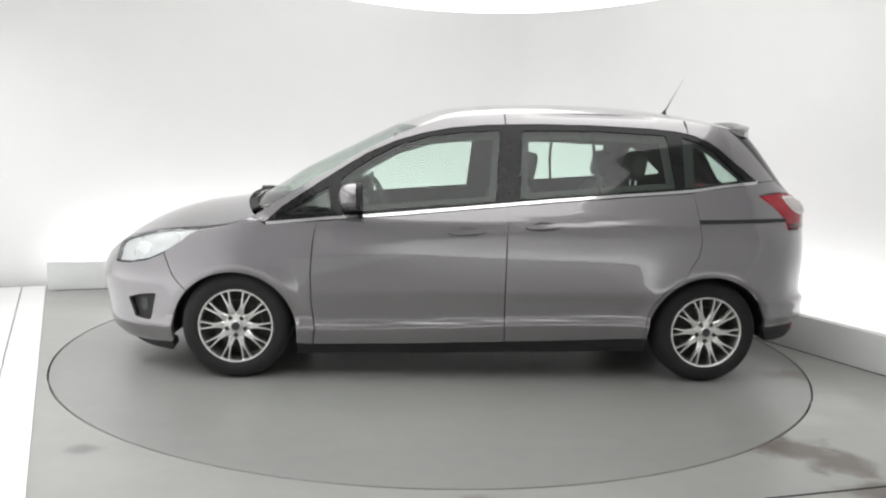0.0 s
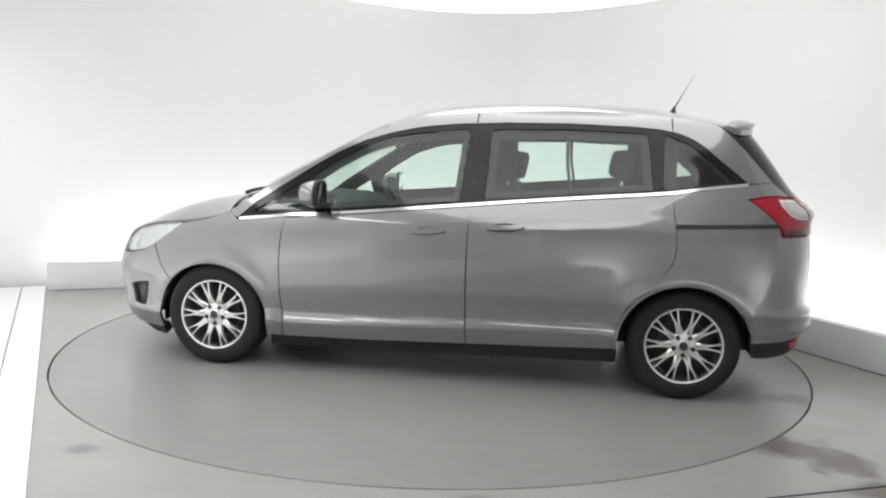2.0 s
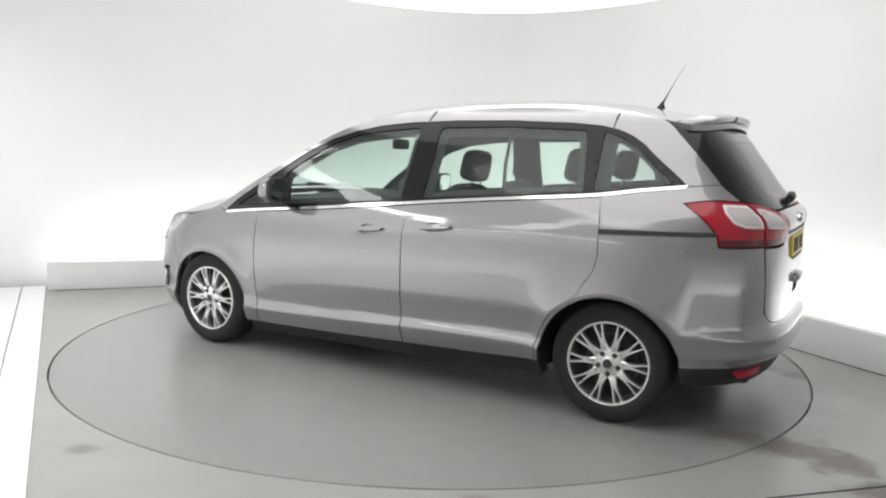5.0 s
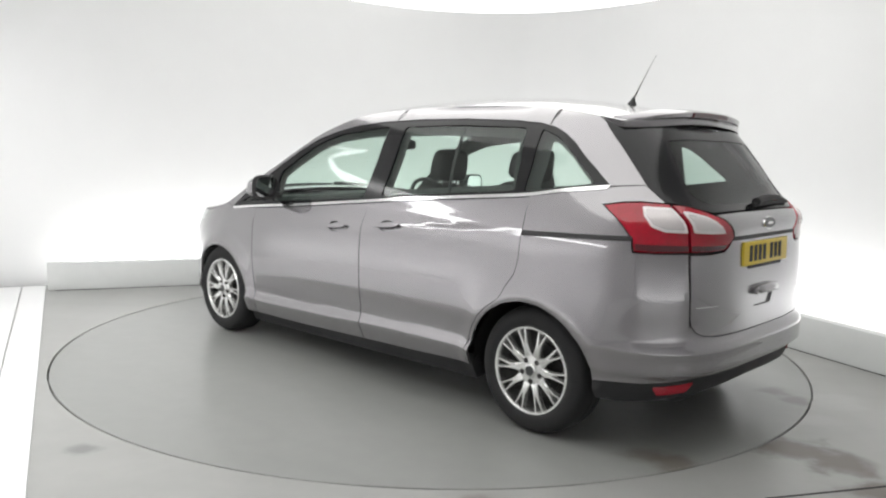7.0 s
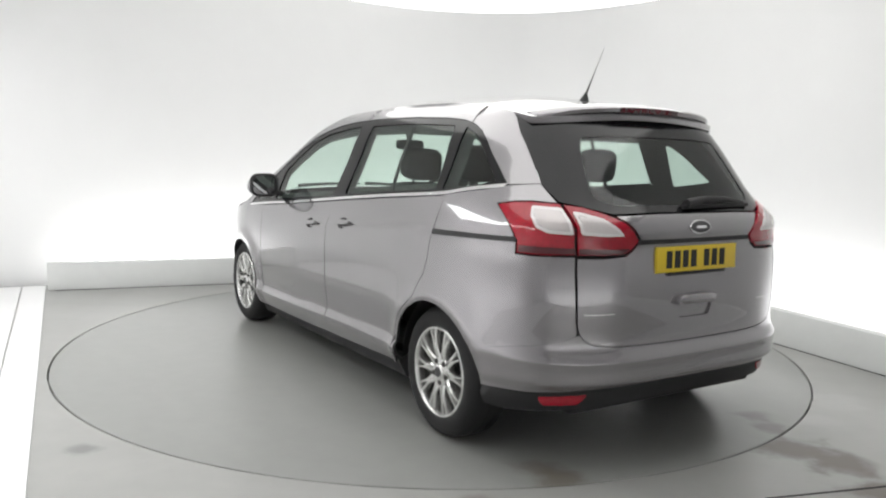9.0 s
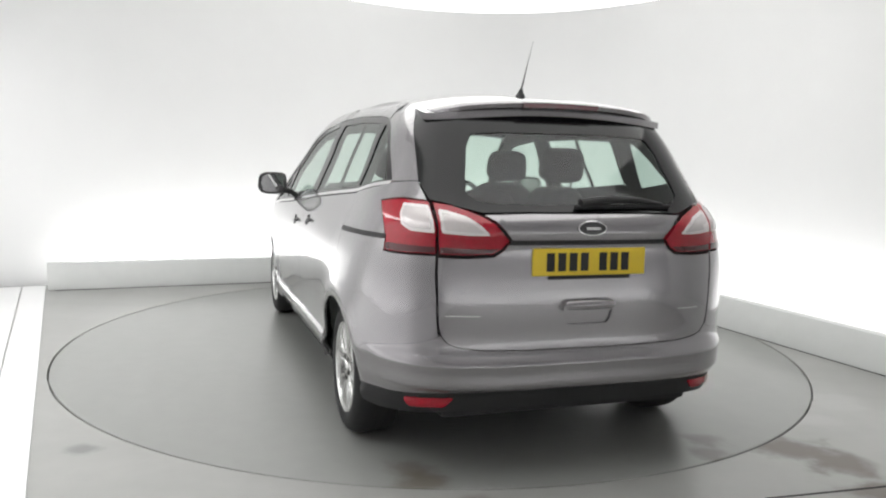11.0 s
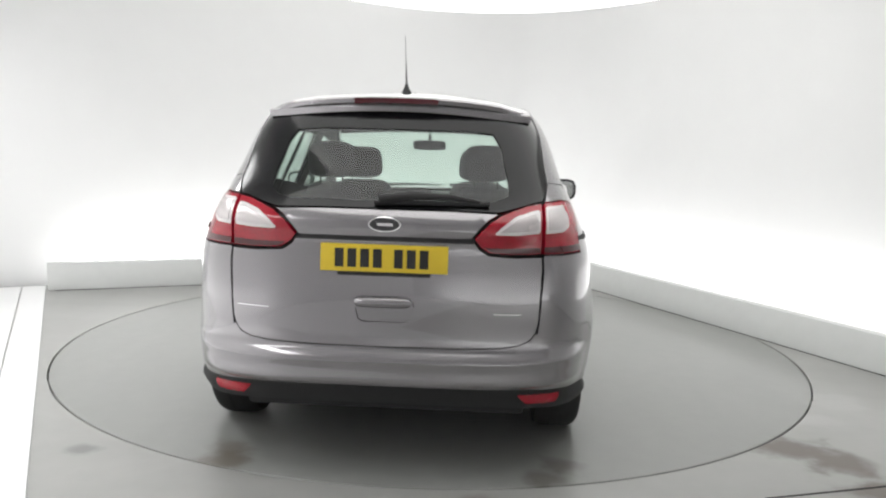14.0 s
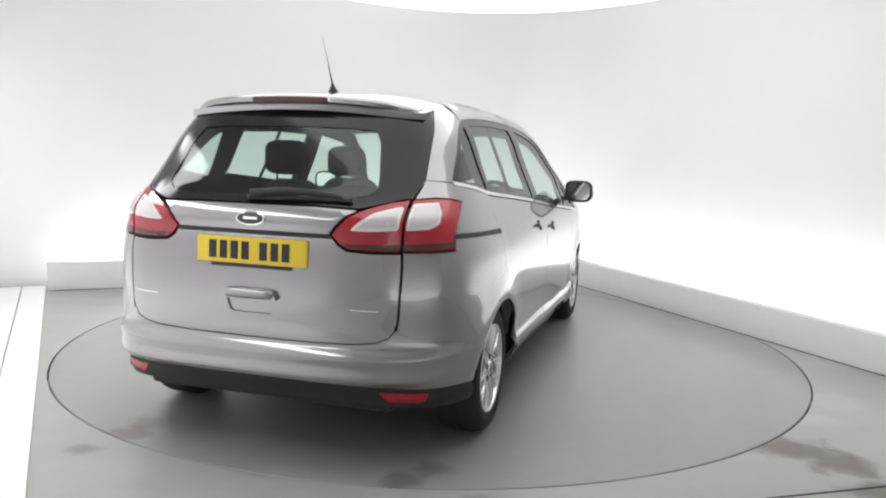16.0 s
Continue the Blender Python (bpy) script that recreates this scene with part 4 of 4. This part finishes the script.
def build_wheels(root):
    first = None
    for sx in (1, -1):
        for s in (1, -1):
            yo = 0.905 if sx > 0 else 0.885
            m = Matrix.Translation((sx * WHEEL_X, s * yo, WHEEL_Z)) @ (pose(0, 0, 0, -90, 0, 0) if s > 0 else pose(0, 0, 0, 90, 0, 0))
            wheel = new("wheel")
            wheel.parent = root
            wheel["label"] = "silver alloy wheel with a black tyre"
            wheel.matrix_local = m
            if first:
                for o in first.children:
                    c = o.copy()
                    scene.collection.objects.link(c)
                    c.parent = wheel
                continue
            first = wheel
            bm = bmesh.new()
            prof = [(0.212, -0.012), (0.222, -0.002), (0.245, 0.004), (0.275, 0.003), (0.296, -0.012), (0.309, -0.035), (0.313, -0.06), (0.313, -0.09), (0.3105, -0.092), (0.3105, -0.098), (0.313, -0.10), (0.313, -0.135), (0.3105, -0.137), (0.3105, -0.143), (0.313, -0.145),
                    (0.312, -0.175), (0.296, -0.205), (0.25, -0.215), (0.212, -0.20)]
            lathe(bm, prof, Matrix(), 72)
            part("tyre", bm, RUBBER, wheel, "black rubber tyre", 40)
            bm = bmesh.new()
            lathe(bm, [(0.199, -0.15), (0.199, -0.03), (0.201, -0.008), (0.206, -0.001), (0.214, 0.0), (0.219, -0.006), (0.217, -0.02)], Matrix(), 72)
            part("rim", bm, ALLOY, wheel, "silver alloy rim", 40)
            for k in range(10):
                bm = bmesh.new()
                for sgn in (-1, 1):
                    # one leg of each forked spoke
                    a = 2 * math.pi * (k + SPOKE_TURN) / 10
                    stations = [(0.05, 0.000, 0.0210, -0.018), (0.075, 0.003, 0.0200, -0.012), (0.092, 0.004, 0.0138, -0.009), (0.115, 0.0055, 0.0110, -0.007), (0.135, 0.0090, 0.0078, -0.006), (0.168, 0.0150, 0.0056, -0.007), (0.203, 0.0215, 0.0062, -0.007)]
                    rows = []
                    for r, off, w, h in stations:
                        c = Vector((math.cos(a), math.sin(a), 0))
                        t = Vector((-math.sin(a), math.cos(a), 0))
                        base = c * r + t * off * sgn
                        rows.append([bm.verts.new(base + t * q * w + Vector((0, 0, hh))) for q, hh in ((-1, h - 0.006), (-0.6, h), (0.6, h), (1, h - 0.006), (1, h - 0.035), (-1, h - 0.035))])
                    for p, q in zip(rows, rows[1:]):
                        for i in range(6):
                            bm.faces.new((p[i], p[(i + 1) % 6], q[(i + 1) % 6], q[i]))
                bmesh.ops.recalc_face_normals(bm, faces=bm.faces)
                part("spoke", bm, ALLOY, wheel, "forked silver spoke", 30)
            bm = bmesh.new()
            lathe(bm, [(0.078, -0.05), (0.076, -0.022), (0.068, -0.014), (0.036, -0.012), (0.034, -0.006), (0.030, -0.003), (0.001, -0.002)], Matrix(), 40)
            part("hub", bm, ALLOY, wheel, "silver wheel hub", 40)
            bm = bmesh.new()
            lathe(bm, [(0.024, -0.004), (0.024, -0.0005), (0.001, 0.0)], Matrix(), 24)
            part("centre_cap", bm, BADGE, wheel, "dark centre cap")
            for k in range(5):
                bm = bmesh.new()
                a = 2 * math.pi * (k + 0.25) / 5
                lathe(bm, [(0.0135, -0.02), (0.0135, -0.011), (0.009, -0.008), (0.001, -0.008)], Matrix.Translation((0.055 * math.cos(a), 0.054 * math.sin(a), 0)), 8)
                part("wheel_nut", bm, SHADOW_METAL, wheel, "dark wheel nut")
            bm = bmesh.new()
            lathe(bm, [(0.001, -0.075), (0.14, -0.075), (0.14, -0.10), (0.198, -0.12)], Matrix(), 40)
            part("brake_disc", bm, SHADOW_METAL, wheel, "dark brake disc")
    # wheel housings
    for sx, (cx, cz, r) in ((1, FA), (-1, RA)):
        for s in (1, -1):
            bm = bmesh.new()
            rows = []
            for k in range(25):
                a = radians(-6 + 190 * k / 24)
                rows.append([bm.verts.new((cx + (r + 0.012) * math.cos(a), s * y, cz + (r + 0.012) * math.sin(a))) for y in (0.86 if not (sx > 0 and math.cos(a) > 0.5) else 0.80, 0.62)] + [bm.verts.new((cx, s * 0.62, cz))])
            for p, q in zip(rows, rows[1:]):
                bm.faces.new((p[0], p[1], q[1], q[0]))
                bm.faces.new((p[1], p[2], q[1]))
            bmesh.ops.remove_doubles(bm, verts=bm.verts, dist=0.0005)
            part("wheel_housing", bm, BLACK, root, "black wheel arch liner")


def soft_block(bm, size, m, p=0.6, bow=0.0, taper=0.0):
    """A padded block: a rounded cuboid, bowed forwards and tapered upwards."""
    r = bmesh.ops.create_uvsphere(bm, u_segments=20, v_segments=12, radius=1)
    for v in r["verts"]:
        c = [math.copysign(abs(a) ** p, a) for a in v.co]
        x, y, z = c[0] * size[0] / 2, c[1] * size[1] / 2 * (1 - taper * (c[2] + 1) / 2), c[2] * size[2] / 2
        x += bow * (c[1] ** 2)
        v.co = m @ Vector((x, y, z))


def build_seat(root, x, y, width, back_top, head_z, name="seat", head=True):
    seat = new(name)
    seat.parent = root
    seat["label"] = "dark grey cloth car seat"
    seat.location = (x, y, 0.36)
    bm = bmesh.new()
    soft_block(bm, (0.50, width, 0.20), pose(0.20, 0, 0.10, 0, -6, 0), 0.45)
    part("cushion", bm, CLOTH, seat, "", 60)
    h = back_top - 0.45
    bm = bmesh.new()
    soft_block(bm, (0.17, width, h), pose(-0.06 - 0.10, 0, 0.12 + h / 2, 0, -14, 0), 0.42, 0.03, 0.22)
    part("backrest", bm, CLOTH, seat, "", 60)
    if head:
        xb = -0.06 - 0.10 - math.tan(radians(14)) * (h / 2 + 0.06)
        bm = bmesh.new()
        soft_block(bm, (0.11, 0.27, 0.19), pose(xb - 0.01, 0, head_z - 0.36, 0, -10, 0), 0.5, 0.015, 0.12)
        part("headrest", bm, CLOTH, seat, "dark padded headrest", 60)
        for s in (-1, 1):
            bm = bmesh.new()
            tube(bm, [(xb + 0.01, s * 0.06, back_top - 0.36 - 0.08), (xb - 0.008, s * 0.06, head_z - 0.36)], 0.006, 8)
            part("headrest_post", bm, CHROME, seat, "chrome headrest post")


def build_inside(root, q1, g1, g2, q2, hole_l, mirror_loop):
    # inner skin with openings behind each pane
    top = [S(x, ze(x) - 0.012) for x in np.linspace(1.24, -1.50, 50)]
    loop = top + [S(-1.56, 1.50), S(-1.68, 1.385), S(-1.82, 1.22), S(-1.87, 1.17), S(-1.97, 1.12), S(-1.97, 0.72), S(-1.70, 0.69), S(-1.04, 0.69), S(-0.98, 0.24), S(0.95, 0.22), S(1.0, 0.66), S(1.24, 0.66)]
    rear_opening = rounded(line([(-1.315, 1.435), (-1.37, 1.412), (-1.45, 1.355), (-1.53, 1.288), (-1.595, 1.236), (-1.31, 1.195)]), 0.02)
    both("inner_trim", sheet_data(loop, [shrink(q1, 0.012), rounded(shrink(g1, 0.040), 0.02), rounded(shrink(g2, 0.042), 0.02), rear_opening], off=-0.035, step=0.06, thick=0), TRIM, root, "dark grey inner door trim")
    loop = [B(0.70, 1.14), B(0.64, 1.14), B(0.5, 1.105), B(0.0, 1.10), B(-0.5, 1.105), B(-0.64, 1.14), B(-0.70, 1.14), B(-0.70, 0.90), B(-0.58, 0.62), B(0.0, 0.58), B(0.58, 0.62), B(0.70, 0.90)]
    put_mesh("tailgate_lining", sheet_data(loop, off=-0.04, step=0.06, thick=0), TRIM, root, "dark grey tailgate lining")
    bm = bmesh.new()
    box(bm, -2.02, -0.60, 0.24, 2.0, 0.60, 0.34, None, 0.03)
    box(bm, -1.0, -0.82, 0.19, 1.0, 0.82, 0.34, None, 0.03)
    part("floor_pan", bm, BLACK, root, "dark floor pan")
    bm = bmesh.new()
    box(bm, -2.0, -0.60, 0.66, -0.95, 0.60, 0.74, None, 0.02)
    box(bm, -0.98, -0.72, 0.34, -0.95, 0.72, 0.70, None, 0.01)
    part("boot_floor", bm, TRIM, root, "dark grey load floor")
    bm = bmesh.new()
    box(bm, 1.02, -0.80, 0.35, 1.05, 0.80, 0.92, None, 0.01)
    part("bulkhead", bm, BLACK, root)
    # dashboard
    bm = bmesh.new()
    n, rows = 24, []
    for k in range(n + 1):
        y = -0.80 + 1.6 * k / n
        hump = 0.035 * math.exp(-((y + 0.38) / 0.2) ** 2) + 0.02 * math.exp(-(y / 0.2) ** 2)
        rows.append([bm.verts.new(p) for p in ((1.26, y, 0.98), (1.0, y, 1.01 + hump), (0.78, y, 1.0 + hump), (0.70, y, 0.95), (0.72, y, 0.80), (0.80, y, 0.60), (1.02, y, 0.50))])
    for a, b in zip(rows, rows[1:]):
        for i in range(6):
            bm.faces.new((a[i], b[i], b[i + 1], a[i + 1]))
    bmesh.ops.recalc_face_normals(bm, faces=bm.faces)
    part("dashboard", bm, TRIM, root, "dark grey moulded dashboard", 50)
    # steering wheel, on the right
    sw = new("steering_wheel")
    sw.parent = root
    sw["label"] = "black steering wheel on the right"
    sw.matrix_local = pose(0.56, -0.38, 0.965, 0, -62, 0)
    bm = bmesh.new()
    tube(bm, [(0.185 * math.cos(2 * math.pi * k / 40), 0.185 * math.sin(2 * math.pi * k / 40), 0) for k in range(41)], 0.016, 10)
    part("wheel_ring", bm, TRIM, sw, "", 60)
    bm = bmesh.new()
    box(bm, -0.06, -0.06, -0.03, 0.06, 0.06, 0.02, None, 0.015)
    for a in (90, 200, 340):
        box(bm, 0.04, -0.018, -0.012, 0.175, 0.018, 0.008, pose(0, 0, 0, 0, 0, a), 0.006)
    part("wheel_hub", bm, TRIM, sw)
    # seats
    for y in (0.37, -0.37):
        build_seat(root, -0.08, y, 0.50, 1.13, 1.265, "front_seat")
    for y in (0.43, -0.41):
        build_seat(root, -0.77, y, 0.42, 1.14, 1.29, "middle_seat")
    build_seat(root, -0.77, 0.01, 0.40, 1.12, 1.2, "middle_seat", False)
    # inner mirror, sun visor
    bm = bmesh.new()
    soft_block(bm, (0.04, 0.24, 0.07), pose(0.46, 0.0, 1.385, 0, 0, 10), 0.4)
    tube(bm, [(0.475, 0, 1.39), (0.50, 0, 1.46)], 0.012, 8)
    part("inner_mirror", bm, BLACK, root, "black rear-view mirror", 60)
    # A-pillar inner posts between windscreen and quarter window
    for s in (1, -1):
        bm = bmesh.new()
        path = [Vector((x, s * (y_side(x, ze(x)) - 0.02), ze(x) - 0.022)) for x in np.linspace(1.22, 0.44, 14)]
        tube(bm, path, 0.020, 10)
        part("windscreen_pillar", bm, TRIM, root, "dark windscreen pillar")
        bm = bmesh.new()
        tube(bm, [body_point(x, z, -0.03) * 1.0 if s > 0 else Vector((body_point(x, z, -0.03).x, -body_point(x, z, -0.03).y, z)) for x, z in ((-0.74, 1.10), (-0.705, 1.30), (-0.70, 1.49))], 0.010, 8)
        part("window_bar", bm, BLACK, root, "black bar in the sliding door window")


car = build_car()


# ---- movement ----
def motions():
    times = [0.5 * k for k in range(33)]
    walk(turntable, [(t, pose(0, 0, 0, 0, 0, spin(t))) for t in times])
    rows = []
    for t in times:
        m = pose(0, 0, 0, 0, 0, spin(t))
        rows.append((t, m @ Matrix.Translation(AXLE_OFFSET)))
    walk(car, rows)


motions()
